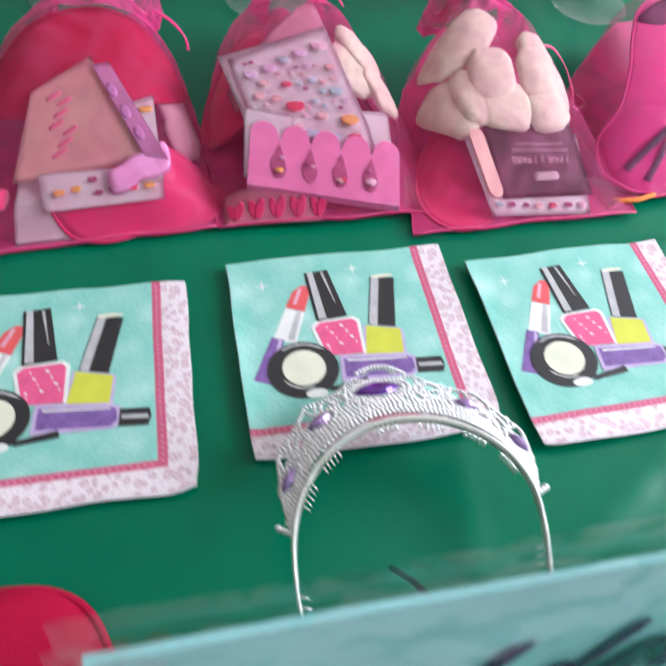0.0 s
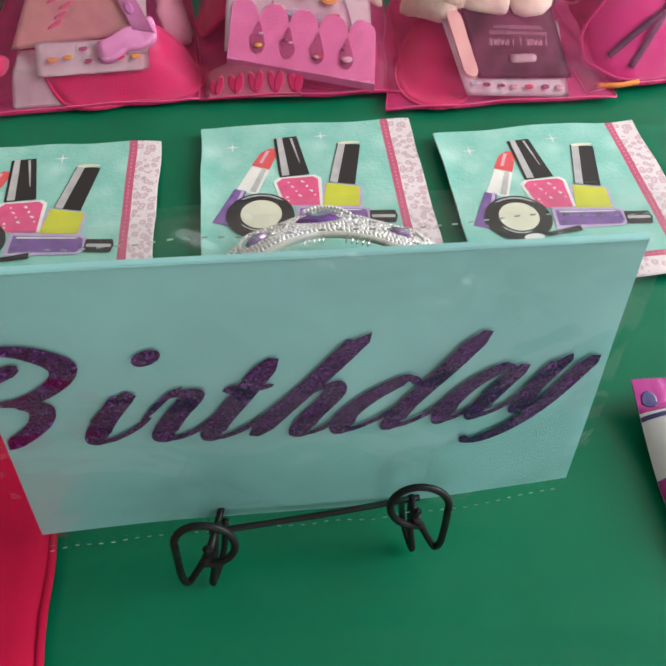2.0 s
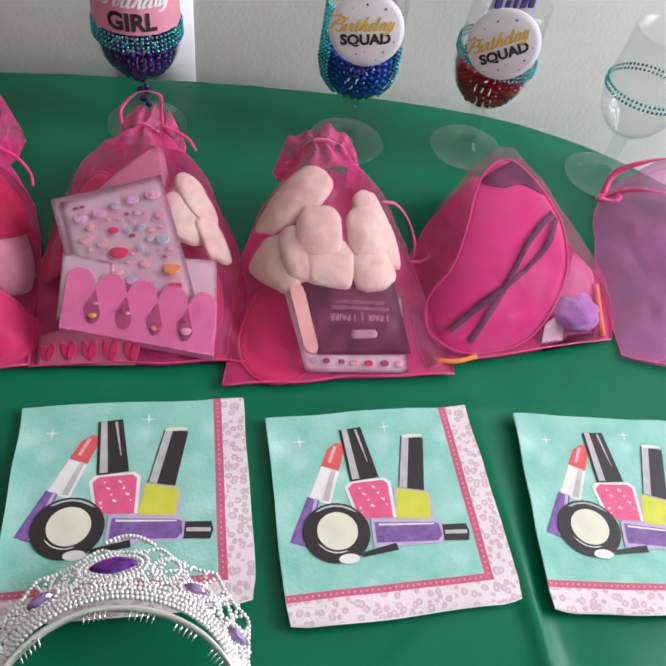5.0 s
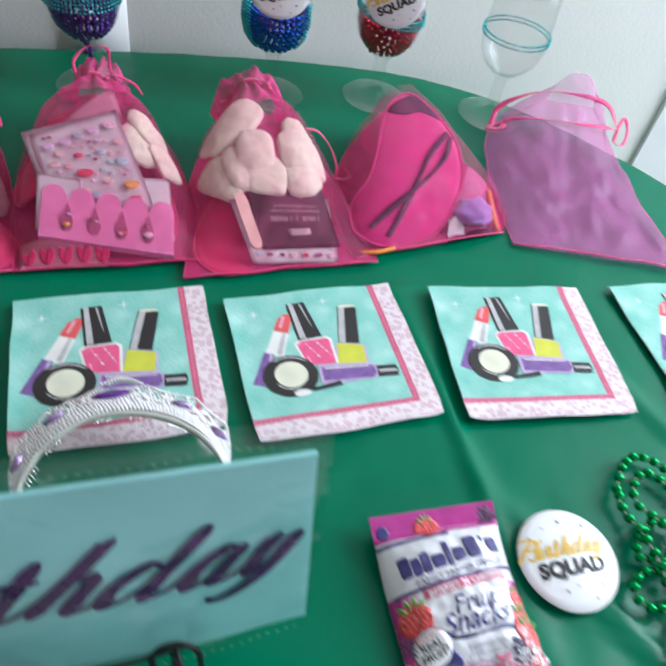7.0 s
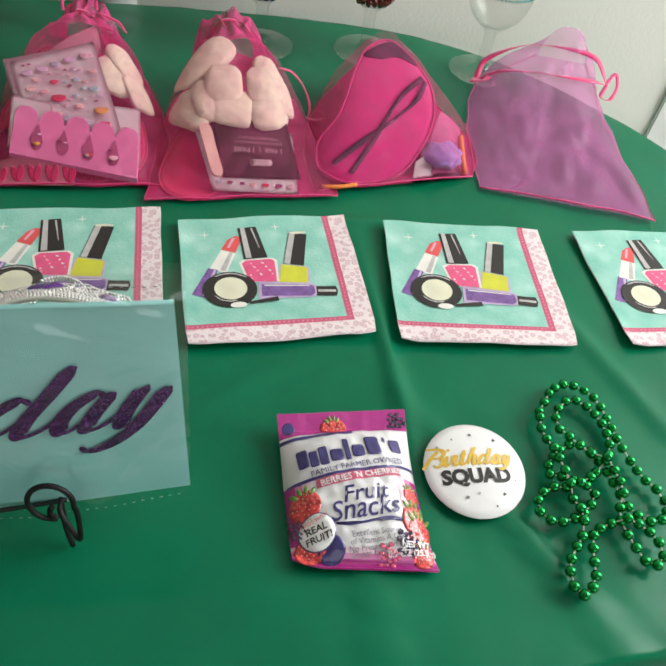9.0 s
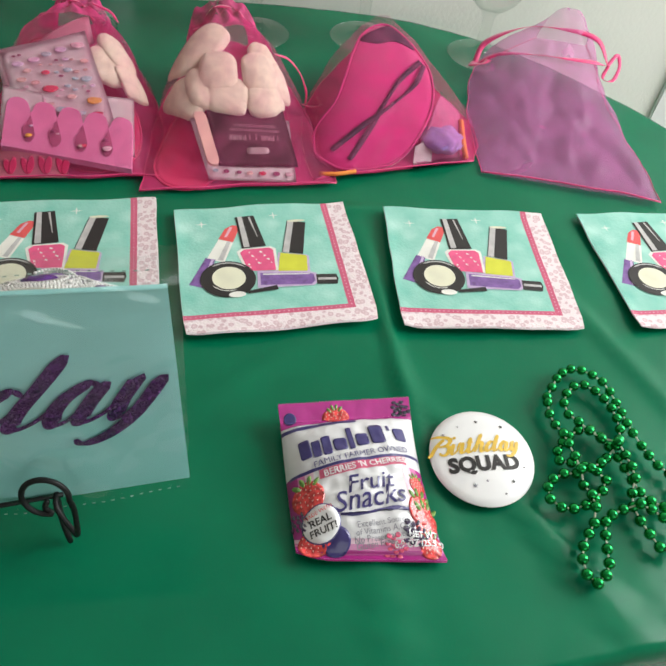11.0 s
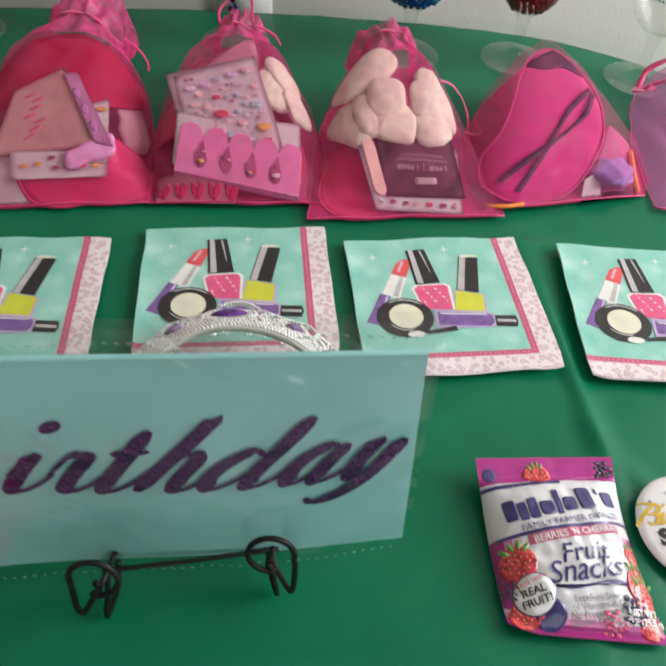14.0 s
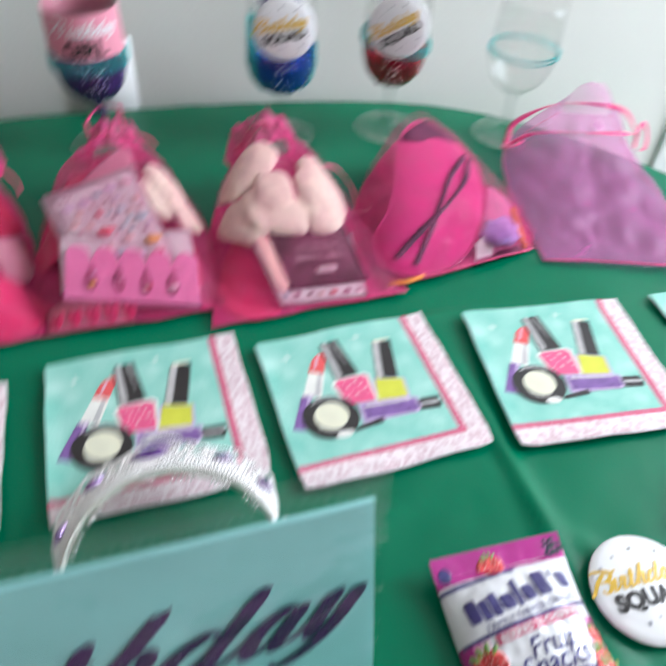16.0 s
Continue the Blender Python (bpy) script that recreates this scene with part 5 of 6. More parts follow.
GOBLET += [(bowl_radius(z) - 0.0012, z) for z in (0.134, 0.115, 0.095, 0.080, 0.066, 0.057, 0.051)] + [(0, 0.0475)]


def goblet(label, x, y, fill=None, fill_top=0.066, rows=(), stem_fill=False):
    g = thing("decorated_goblet", label, "goblet", pose(x, y, 0.0003), "goblets along the back of the table")
    part("glass", lathe(GOBLET, 40), M["clear"], g, "clear plastic goblet")
    if fill:
        bm = bmesh.new()
        rng = random.Random(int(1000 * abs(x)) + 3)
        r = 0.0029
        z = 0.0545
        while z < fill_top:
            R = bowl_radius(z) - 0.0012 - r
            n = max(5, int(2 * math.pi * R / (2 * r * 1.02)))
            o = rng.random() * 6
            for k in range(n):
                a = o + 2 * math.pi * k / n
                ball(bm, (R * math.cos(a), R * math.sin(a), z + rng.uniform(-0.001, 0.001)), r, 8, 6)
            z += r * 1.65
        R = bowl_radius(fill_top) - 0.008
        for k in range(22):
            a, q = rng.random() * 6.28, R * rng.random() ** 0.5
            ball(bm, (q * math.cos(a), q * math.sin(a), fill_top - 0.001 + rng.uniform(-0.001, 0.0018)), r, 8, 6)
        if stem_fill:
            for k in range(9):
                ball(bm, (0.0028 * math.cos(k * 2.4), 0.0028 * math.sin(k * 2.4), 0.020 + 0.0034 * k), 0.0026, 8, 6)
        tagged(part("bead_filling", bm, fill, g, "loose pearl beads"), kind="stuff")
    if rows:
        bm = bmesh.new()
        for z, tilt, toward in rows:
            n = 58
            for k in range(n):
                a = 2 * math.pi * k / n
                zz = z + tilt * math.cos(a - toward) * 0.03
                R = bowl_radius(zz) + 0.0008
                ball(bm, (R * math.cos(a), R * math.sin(a), zz), 0.00125, 6, 4)
        tagged(part("rhinestone_band", bm, M["rhine"], g, "teal rhinestone strips"), kind="stuff")
    return g


def star_outline(cx, cy, r):
    return [(cx + (r if k % 2 == 0 else r * 0.42) * math.cos(math.pi / 2 + math.pi * k / 5), cy + (r if k % 2 == 0 else r * 0.42) * math.sin(math.pi / 2 + math.pi * k / 5)) for k in range(10)]


def badge_face(parent, m, R, dome):
    """A white round badge with gold script, black capitals and small stars."""
    up = lambda x, y: dome * (1 - min(1, (x * x + y * y) / (R * R)))
    n, rings = 48, 7
    prof = [(0, dome)] + [(R * k / rings, dome * (1 - (k / rings) ** 2)) for k in range(1, rings + 1)] + [(R * 1.01, -0.0006), (R * 0.97, -0.0022), (0, -0.0022)]
    part("badge_disc", lathe(prof, n), M["white_badge"], parent, "white enamelled badge", matrix=m)
    s = R / 0.0295

    def place(ob):
        ob.matrix_basis = m
        return ob
    place(fine_print("script_wording", "Birthday", 0.0060 * s, M["gold_print"], parent, Matrix.Translation((-0.0270 * s, 0.0012 * s, 0.0003)), 0.30, 0.40, 0.20, up, 0.00001, "gold script", 1.42))
    place(lettering("wording", "SQUAD", 0.0116 * s, M["black_print"], parent, Matrix.Translation((-0.001 * s, -0.0062 * s, 0.00035)), 0, 0.05, up, stretch=1.02))
    for k, (x, y, r) in enumerate(((-0.020, 0.014, 0.0013), (0.001, 0.021, 0.0014), (0.015, 0.017, 0.0015), (-0.009, -0.018, 0.0015), (0.013, -0.017, 0.0014), (0.007, -0.0235, 0.0009), (-0.002, -0.016, 0.001), (0.0215, -0.009, 0.0009), (-0.0105, 0.0185, 0.0008))):
        ob = part("star", slab(star_outline(x * s, y * s, r * s), 0.0004, 0, up), M["black_print"] if k % 3 else M["grey_text"], parent, smooth=False)
        place(ob)


def on_goblet(g, z, turn, roll, R, back=0.0):
    """A badge on the front of a bowl."""
    m = Matrix.Rotation(radians(turn), 4, "Z") @ Matrix.Translation((0, -bowl_radius(z) - 0.0035 + back, z)) @ Matrix.Rotation(radians(88), 4, "X") @ Matrix.Rotation(radians(roll), 4, "Z")
    badge_face(g, m, R, 0.0025)


g0 = goblet("clear goblet with red beads, teal rhinestones and white badge", -0.362, 0.268, M["bead_red"], 0.086, [(0.089, 0.10, 4.2), (0.0925, 0.10, 4.2), (0.096, 0.10, 4.2)])
on_goblet(g0, 0.120, 14, 20, 0.024)
g1 = goblet("clear goblet with magenta beads, slanted rhinestone strips and white badge", -0.262, 0.279, M["bead_magenta"], 0.084, [(0.086, 0.25, 3.6), (0.0895, 0.25, 3.6), (0.093, 0.25, 3.6)])
on_goblet(g1, 0.118, 6, 24, 0.024)
g2 = goblet("goblet with purple beads, teal rhinestone band and pink label", -0.111, 0.284, M["bead_purple"], 0.080, [(z, 0, 0) for z in (0.0835, 0.0868, 0.0901, 0.0934)], stem_fill=True)
bm = sheet(lambda a, b: ((bowl_radius(0.096 + 0.036 * b) + 0.0006) * math.cos(2 * math.pi * a), (bowl_radius(0.096 + 0.036 * b) + 0.0006) * math.sin(2 * math.pi * a), 0.096 + 0.036 * b), 40, 8, True)
part("wrap_label", bm, M["pink_label"], g2, "pink wrap label")


def wrap_text(name, body, size, mat, parent, z, turn, script=False):
    """Words bent round the bowl."""
    if script:
        ob = fine_print(name, body, size, mat, parent, Matrix.Translation((-size * 3.9, 0, 0)), 0.30, 0.36, 0.16)
    else:
        ob = lettering(name, body, size, mat, parent, Matrix.Identity(4), 0, 0.04)
    for v in ob.data.vertices:
        zz = z + v.co.y
        R = bowl_radius(zz) + 0.0011 + v.co.z * 0.3
        a = -math.pi / 2 + radians(turn) + v.co.x / R
        v.co = (R * math.cos(a), R * math.sin(a), zz)


wrap_text("wording", "GIRL", 0.017, M["black_print"], g2, 0.1045, 4)
wrap_text("script_wording", "Birthday", 0.0062, M["white_badge"], g2, 0.1155, 4, True)
g3 = goblet("goblet with blue beads, rhinestone columns and white badge", 0.058, 0.286, M["bead_blue"], 0.088, [])
bm = bmesh.new()
for side, span in ((-1, 5), (1, 2)):
    for j in range(span):
        a = -math.pi / 2 + side * (0.95 + 0.11 * j) + 0.02
        for k in range(22):
            z = 0.056 + 0.0032 * k
            if side > 0 and z > 0.098:
                continue
            R = bowl_radius(z) + 0.0008
            ball(bm, (R * math.cos(a), R * math.sin(a), z), 0.00145, 6, 4)
tagged(part("rhinestone_band", bm, M["rhine"], g3, "teal rhinestone columns"), kind="stuff")
on_goblet(g3, 0.1185, -4, 10, 0.0265)
g4 = goblet("goblet with red beads, slanted rhinestone strips and white badge", 0.167, 0.293, M["bead_red"], 0.084, [(0.0885, 0.14, 2.7), (0.0918, 0.14, 2.7), (0.095, 0.14, 2.7)])
on_goblet(g4, 0.1150, -14, 32, 0.0265)
g5 = goblet("empty clear goblet with a teal rhinestone band", 0.288, 0.270, None, 0, [(0.0865, 0, 0), (0.0905, 0, 0)])


def snack_packet(g, turn, label):
    """The printed top of a small packet standing in a goblet."""
    pk = thing("snack_packet", label, "snack packet", g.matrix_basis @ Matrix.Rotation(radians(turn), 4, "Z"))
    part("foil", sheet(lambda a, b: ((a - 0.5) * 0.044, 0.004 * math.cos((a - 0.5) * 3) + 0.003 * noise.noise((a * 5, b * 5, turn)), 0.088 + 0.062 * b), 12, 14), M["foil_white"], pk)
    for k, (a, w) in enumerate(((-0.016, 0.006), (-0.007, 0.004), (0.0, 0.003), (0.006, 0.005), (0.013, 0.005))):
        part("brand_bar", box(bmesh.new(), a, -0.002, 0.128, a + w, -0.0005, 0.140, 0.0004), M["navy_print"], pk, "navy brand shape", smooth=False)
    part("foil_crimp", box(bmesh.new(), -0.022, 0.0005, 0.147, 0.022, 0.0025, 0.156, 0.0005), M["foil_magenta"], pk, "magenta crimped edge", smooth=False)


snack_packet(g3, 10, "fruit snack packet standing in the blue goblet")
snack_packet(g4, 16, "fruit snack packet standing in the red goblet")
snack_packet(g1, 5, "fruit snack packet standing in the magenta goblet")


# ---- fruit snack pouch ----
PW, PH = 0.0775, 0.0905
pouch = thing("fruit_snack_pouch", "puffed foil pouch of fruit snacks, magenta and white", "snack pouch", pose(0.1150, -0.2220, 0.0006, 0, 0, 4.2))


def pouch_z(x, y):
    u, v = x / PW + 0.5, y / PH + 0.5
    e = max(0.0, min(1, u * 9)) * max(0.0, min(1, (1 - u) * 9))
    body = max(0.0, math.sin(math.pi * min(1, max(0, (v - 0.03) / 0.85)))) ** 0.55 * max(0.0, 1 - abs(2 * u - 1) ** 2.6) ** 0.7
    seal = 0.011 * max(0, (v - 0.45) / 0.55) ** 1.5 + 0.004 * max(0, 0.06 - v) * 10
    crumple = 0.0014 * noise.noise((u * 6, v * 7, 2.2)) + 0.0008 * noise.noise((u * 15, v * 17, 5.0)) + 0.0010 * (abs(noise.noise((u * 5 + 3, v * 9, 8.0))) - 0.2)
    return 0.0006 + seal + 0.017 * body + crumple * (0.3 + body) * e


def pouch_edge(u, v):
    pinch = 0.035 * math.sin(math.pi * min(1, max(0, v))) ** 0.7
    x = (u - 0.5) * PW * (1.0 - pinch + 0.03 * (0.5 - v))
    # the foot slants and one corner curls in
    low = max(0.0, 1 - v) ** 3
    x += 0.0030 * low * (0.5 - u) + 0.002 * low
    y = (v - 0.5) * PH + low * (0.0085 * (0.5 - u) + 0.004 * max(0.0, 1 - u / 0.25) ** 2)
    return x, y


def pouch_area(name, v0, v1, mat, slope=0.0, lift=0.0, u0=0.0, u1=1.0, nu=30, nv=20, label=""):
    def f(a, b):
        u = u0 + (u1 - u0) * a
        v = v0 + (v1 - v0) * b + slope * (u - 0.5) * (1 if 0.005 < v0 and v1 < 0.995 else (b if v0 <= 0.005 else 1 - b))
        x, y = pouch_edge(u, v)
        return (x, y, pouch_z((u - 0.5) * PW, (v - 0.5) * PH) + lift)
    return part(name, sheet(f, nu, nv), M[mat], pouch, label)


pouch_area("foil_face", 0.0, 1.0, "foil_white", 0, 0.0, nu=60, nv=70, label="glossy printed foil")
pouch_area("foil_bottom", 0.0, 0.045, "foil_magenta", 0, 0.00025, nu=60, nv=8)
pouch_area("foil_blush", 0.045, 0.070, "foil_rose", 0, 0.00025, nu=60, nv=4)
pouch_area("foil_blush", 0.070, 0.095, "foil_pinkish", 0, 0.00025, nu=60, nv=4)
for u0, u1, tone in ((0.0, 0.07, "foil_magenta"), (0.07, 0.12, "foil_rose"), (0.12, 0.18, "foil_pinkish"), (0.82, 0.88, "foil_pinkish"), (0.88, 0.93, "foil_rose"), (0.93, 1.0, "foil_magenta")):
    pouch_area("foil_blush", 0.095, 0.50, tone, 0, 0.00025, u0, u1, nu=8, nv=40)
pouch_area("foil_top", 0.845, 1.0, "foil_magenta", 0.02, 0.00025, nu=60, nv=14)
pouch_area("navy_line", 0.818, 0.842, "navy_print", 0.05, 0.00035, 0.0, 0.55, 24, 3)
pouch_area("navy_line", 0.528, 0.548, "navy_print", 0.09, 0.00035, 0, 1, 40, 3)
pouch_area("red_strip", 0.472, 0.528, "pink_print", 0.10, 0.00035, 0.22, 0.86, 30, 3)
bm = sheet(lambda a, b: (*pouch_edge(a, b), 0.0006 + 0.0105 * max(0, (b - 0.45) / 0.55) ** 1.5), 20, 20)
part("foil_back", bm, M["foil_magenta"], pouch)
for v in (0.0, 1.0):
    bm = bmesh.new()
    for k in range(40):
        u = (k + 0.5) / 40
        x, y = pouch_edge(u, v)
        z = pouch_z((u - 0.5) * PW, (v - 0.5) * PH)
        s = 0.0012 if v else -0.0012
        vs = [bm.verts.new((x - PW / 80, y, z)), bm.verts.new((x + PW / 80, y, z)), bm.verts.new((x, y + s, z))]
        bm.faces.new(vs)
    part("zigzag_edge", bm, M["foil_magenta"], pouch, "cut zigzag edge", smooth=False)


def on_pouch(lift):
    def height(x, y):
        u, v = x / PW + 0.5, y / PH + 0.5
        for _ in range(5):
            px, py = pouch_edge(u, v)
            u, v = u + (x - px) / PW, v + (y - py) / PH
        return pouch_z((u - 0.5) * PW, (v - 0.5) * PH) + 0.00025 + lift * 0.35
    return height


def uv(u, v):
    return pouch_edge(u, v)


# brand name as plain navy shapes
for u, v, w, h in ((0.145, 0.650, 0.075, 0.125), (0.225, 0.640, 0.060, 0.110), (0.300, 0.655, 0.065, 0.125), (0.400, 0.655, 0.095, 0.085), (0.478, 0.690, 0.040, 0.150), (0.565, 0.678, 0.090, 0.085), (0.680, 0.712, 0.105, 0.140), (0.775, 0.760, 0.022, 0.040), (0.860, 0.718, 0.090, 0.095)):
    x, y = uv(u, v)
    tilt = radians(6)
    out = [(x + px * math.cos(tilt) - py * math.sin(tilt), y + px * math.sin(tilt) + py * math.cos(tilt)) for px, py in round_box(w * PW, h * PH, min(w * PW, h * PH) * 0.22, 3)]
    part("brand_shape", patch(out, x, y, on_pouch(0.0006), 4, 0.00005), M["navy_print"], pouch, "navy brand shape")


def pouch_text(body, u, v, size, mat, turn=5.0, shear=0.0, bold=0.0, lift=0.0010):
    x, y = uv(u, v)
    lettering("wording", body, size, M[mat], pouch, Matrix.Translation((x, y, 0)) @ Matrix.Rotation(radians(turn), 4, "Z"), shear, bold, on_pouch(lift))


pouch_text("FAMILY FARMER OWNED", 0.545, 0.578, 0.0047, "navy_print", 7)
pouch_text("BERRIES 'N CHERRIES", 0.555, 0.504, 0.0049, "white_badge", 7, 0, 0.02)
pouch_text("Fruit", 0.55, 0.392, 0.0132, "navy_print", 5, 0.25, 0.006)
pouch_text("Snacks", 0.535, 0.302, 0.0142, "navy_print", 5, 0.25, 0.006)
pouch_text("Excellent Source", 0.60, 0.176, 0.0040, "grey_text", 3)
pouch_text("of Vitamins A,C&E", 0.605, 0.140, 0.0040, "grey_text", 3)
pouch_text("No Preservatives", 0.575, 0.102, 0.0040, "grey_text", 3)
pouch_text("Gluten Free", 0.530, 0.070, 0.0040, "grey_text", 3)
x, y = uv(0.56, 0.232)
part("underline", patch([(x + a * 0.018, y + 0.0012 * math.sin(3 * a) + s * 0.0006) for s in (1, -1) for a in ([k / 6 * s for k in range(6, -7, -1)])], x, y, on_pouch(0.0009), 1, 0.0001), M["navy_print"], pouch)


def berry(kind, u, v, r, squash=1.0, turn=0.0):
    """A printed berry on the foil, slightly raised by its seeds and drupelets."""
    x, y = uv(u, v)
    h = on_pouch(0.0007)
    mats = {"straw": "berry_red", "rasp": "berry_pink", "black": "berry_dark", "blue": "navy_print"}
    if kind in ("straw", "blue"):
        out = []
        for k in range(22):
            a = 2 * math.pi * k / 22
            q = r * (1 - 0.16 * math.sin(a) * (kind == "straw"))
            px, py = q * math.cos(a) * squash, q * math.sin(a) * 1.1
            out.append((x + px * math.cos(turn) - py * math.sin(turn), y + px * math.sin(turn) + py * math.cos(turn)))
        part("printed_berry", patch(out, x, y, h, 5, 0.00005), M[mats[kind]], pouch, "printed berry")
        if kind == "straw":
            for k in range(4):
                a = 0.9 + 0.5 * k + turn
                lx, ly = x + r * 0.9 * math.cos(a), y + r * 1.0 * math.sin(a)
                part("printed_leaf", patch(oval(lx, ly, r * 0.34, r * 0.15, 10, a), lx, ly, on_pouch(0.0009), 1, 0.00005), M["leaf_green"], pouch, "printed leaf")
            for k in range(26):
                a, q = k * 2.4, r * 0.17 * k ** 0.5
                sx, sy = x + q * math.cos(a) * squash, y + q * math.sin(a)
                part("seed", patch(oval(sx, sy, 0.0003, 0.00042, 6), sx, sy, on_pouch(0.0009), 1, 0.00003), M["beige_card"], pouch)
    else:
        bm = bmesh.new()
        for k in range(15):
            a, q = k * 2.4, r * 0.25 * k ** 0.5
            px, py = x + q * math.cos(a), y + q * math.sin(a)
            ball(bm, (px, py, h(px, py)), r * 0.27, 8, 5, (1, 1, 0.07))
        tagged(part("printed_berry", bm, M[mats[kind]], pouch, "printed berry"), kind="stuff")


berry("straw", 0.125, 0.360, 0.0080)
berry("straw", 0.900, 0.270, 0.0076, 0.9, -0.2), berry("straw", 0.925, 0.205, 0.0082, 0.8, -0.2)
berry("straw", 0.915, 0.405, 0.0048)
berry("black", 0.815, 0.125, 0.0068)
berry("rasp", 0.665, 0.062, 0.0058)
berry("straw", 0.915, 0.075, 0.0058)
berry("straw", 0.125, 0.085, 0.0058, 1.4), berry("blue", 0.270, 0.085, 0.0060, 1.2)
berry("black", 0.055, 0.20, 0.005)
berry("blue", 0.075, 0.90, 0.0036), berry("black", 0.92, 0.925, 0.0056), berry("straw", 0.42, 0.905, 0.0052, 1.5)
x, y = uv(0.185, 0.182)
part("seal_ring", patch(oval(x, y, 0.0098, 0.0092, 28), x, y, on_pouch(0.0010), 3, 0.0002), M["navy_print"], pouch)
part("seal_disc", patch(oval(x, y, 0.0092, 0.0086, 28), x, y, on_pouch(0.0013), 3, 0.0002), M["white_badge"], pouch)
pouch_text("REAL", 0.18, 0.198, 0.0048, "black_print", 12, 0, 0.02, 0.0022)
pouch_text("FRUIT!", 0.195, 0.146, 0.0048, "black_print", 12, 0, 0.02, 0.0022)
pouch_text("MADE WITH", 0.172, 0.245, 0.0026, "red_print", 16, 0, 0.0, 0.0022)
pouch_text("NET WT.", 0.875, 0.118, 0.0042, "white_badge", 0, 0, 0.02, 0.0030)
pouch_text("0.9 OZ (25.5 g)", 0.835, 0.076, 0.0042, "white_badge", 0, 0, 0.02, 0.0030)

# ---- pin badge lying on the cloth ----
pin = thing("pin_badge", "white round pin badge with gold and black lettering", "badge", pose(0.1890, -0.2085, 0.0032, 2.5, 0, 3.5))
badge_face(pin, Matrix.Identity(4), 0.0300, 0.0042)
part("metal_back", lathe([(0, -0.0032), (0.026, -0.0032), (0.029, -0.001), (0.0295, 0.0)], 40), M["silver"], pin)

# ---- bead necklace ----
STRAND = smooth_line([(a / 1000, b / 1000, 0) for a, b in ((239, -167), (252, -150), (265, -145), (279, -155), (283, -175), (285, -191), (291, -212), (299, -224), (297, -237), (286, -241), (276, -233), (272, -218), (268, -204), (258, -190), (242, -197), (233, -210), (245, -214), (258, -222), (250, -234), (235, -241), (223, -238), (223, -227), (233, -220), (248, -219), (263, -210), (277, -194), (278, -175), (270, -160), (260, -158), (249, -170), (251, -186), (261, -198), (272, -209), (273, -224), (268, -239), (271, -255), (277, -267), (287, -259), (281, -245), (267, -241), (250, -248), (245, -263))], 10)
STRAND += smooth_line([(a / 1000, b / 1000, 0) for a, b in ((245, -263), (242, -275), (233, -282), (229, -274), (233, -261), (244, -246), (243, -222), (240, -195), (237, -178), (238, -169))], 10)[1:]
necklace = thing("bead_necklace", "metallic green bead necklace coiled on the cloth", "necklace", pose(0, 0, 0.0004))
bead_mesh = None
placed, travelled, step, BR = [], 0.0, 0.0068, 0.0031
last = STRAND[0]
for p in STRAND:
    d = (p - last).length
    travelled += d
    last = p
    if travelled >= step or not placed:
        travelled = 0.0
        z = BR
        for q in placed[:-1]:
            gap = math.hypot(p.x - q.x, p.y - q.y)
            if gap < 2 * BR * 0.95:
                z = max(z, q.z + math.sqrt(max(0, (2 * BR * 0.95) ** 2 - gap * gap)) * 0.8)
        placed.append(Vector((p.x, p.y, min(z, 0.012))))
for p in placed:
    if bead_mesh is None:
        first = part("bead", ball(bmesh.new(), (0, 0, 0), BR, 14, 10), M["bead_green"], necklace)
        bead_mesh = first.data
        first.location = p
    else:
        ob = new("bead", bead_mesh)
        ob.parent, ob.location = necklace, p
part("string", tube(bmesh.new(), placed, 0.0005, 5), M["string"], necklace, "thin pale string")


# ---- birthday banner in its clear sleeve, on a wire easel ----
BX = Vector((0.993, 0.113, 0.004)).normalized()
BY = Vector((0.0, 0.232, 0.973)).normalized()
BZ = BX.cross(BY).normalized()
BY = BZ.cross(BX).normalized()
BAN = Matrix((BX, BY, BZ)).transposed().to_4x4()
BAN.translation = Vector((-0.165, -0.2585, 0.0145))
banner = thing("birthday_banner", "folded teal banner with purple glitter lettering in clear sleeve", "banner", BAN)
PNW, PNH = 0.1950, 0.1165


def belly(x, y):
    """The slight outward bulge and ripple of the folded panel."""
    u, v = x / PNW, y / 0.13
    return 0.0045 * math.sin(math.pi * min(1, max(0, u))) * math.sin(math.pi * min(1, max(0, v))) + 0.0016 * noise.noise((u * 2.2, v * 1.8, 9))


def panel_xy(a, b):
    # the panel narrows towards its foot at the far end
    w = PNW + 0.001 * (1 - b)
    return (-0.0 + w * a + 0.006 * b * (1 - a), 0.0095 + 0.0030 * a * (1 - b) + PNH * b * (1 - 0.03 * a))


for k, d in enumerate((0.0, -0.0012, -0.0024)):
    part("fabric_panel", sheet(lambda a, b: (*panel_xy(a, b), belly(*panel_xy(a, b)) + d + 0.0002), 40, 24), M["teal"], banner, "folded teal fabric")
flap = sheet(lambda a, b: (*panel_xy(a, 0.985 + 0.02 * b), belly(*panel_xy(a, 1)) - 0.0016 + 0.0022 * math.sin(math.pi * b)), 40, 6)
part("folded_edge", flap, M["teal"], banner)
L = Matrix.Translation((-0.0182, 0.0600, 0.0009)) @ Matrix.Rotation(radians(-0.2), 4, "Z") @ Matrix.Diagonal((1.113, 1, 1, 1))
word = script_word("script_wording", "Birthday", 0.0210, M["glitter"], banner, L, 0.50, 0.34, 0.11, belly, 0.00004, "purple glitter script")
# the capital runs over the folded edge of the panel
wm = bmesh.new()
wm.from_mesh(word.data)
bmesh.ops.delete(wm, geom=[v for v in wm.verts if v.co.x < 0.0035], context="VERTS")
wm.to_mesh(word.data)
wm.free()


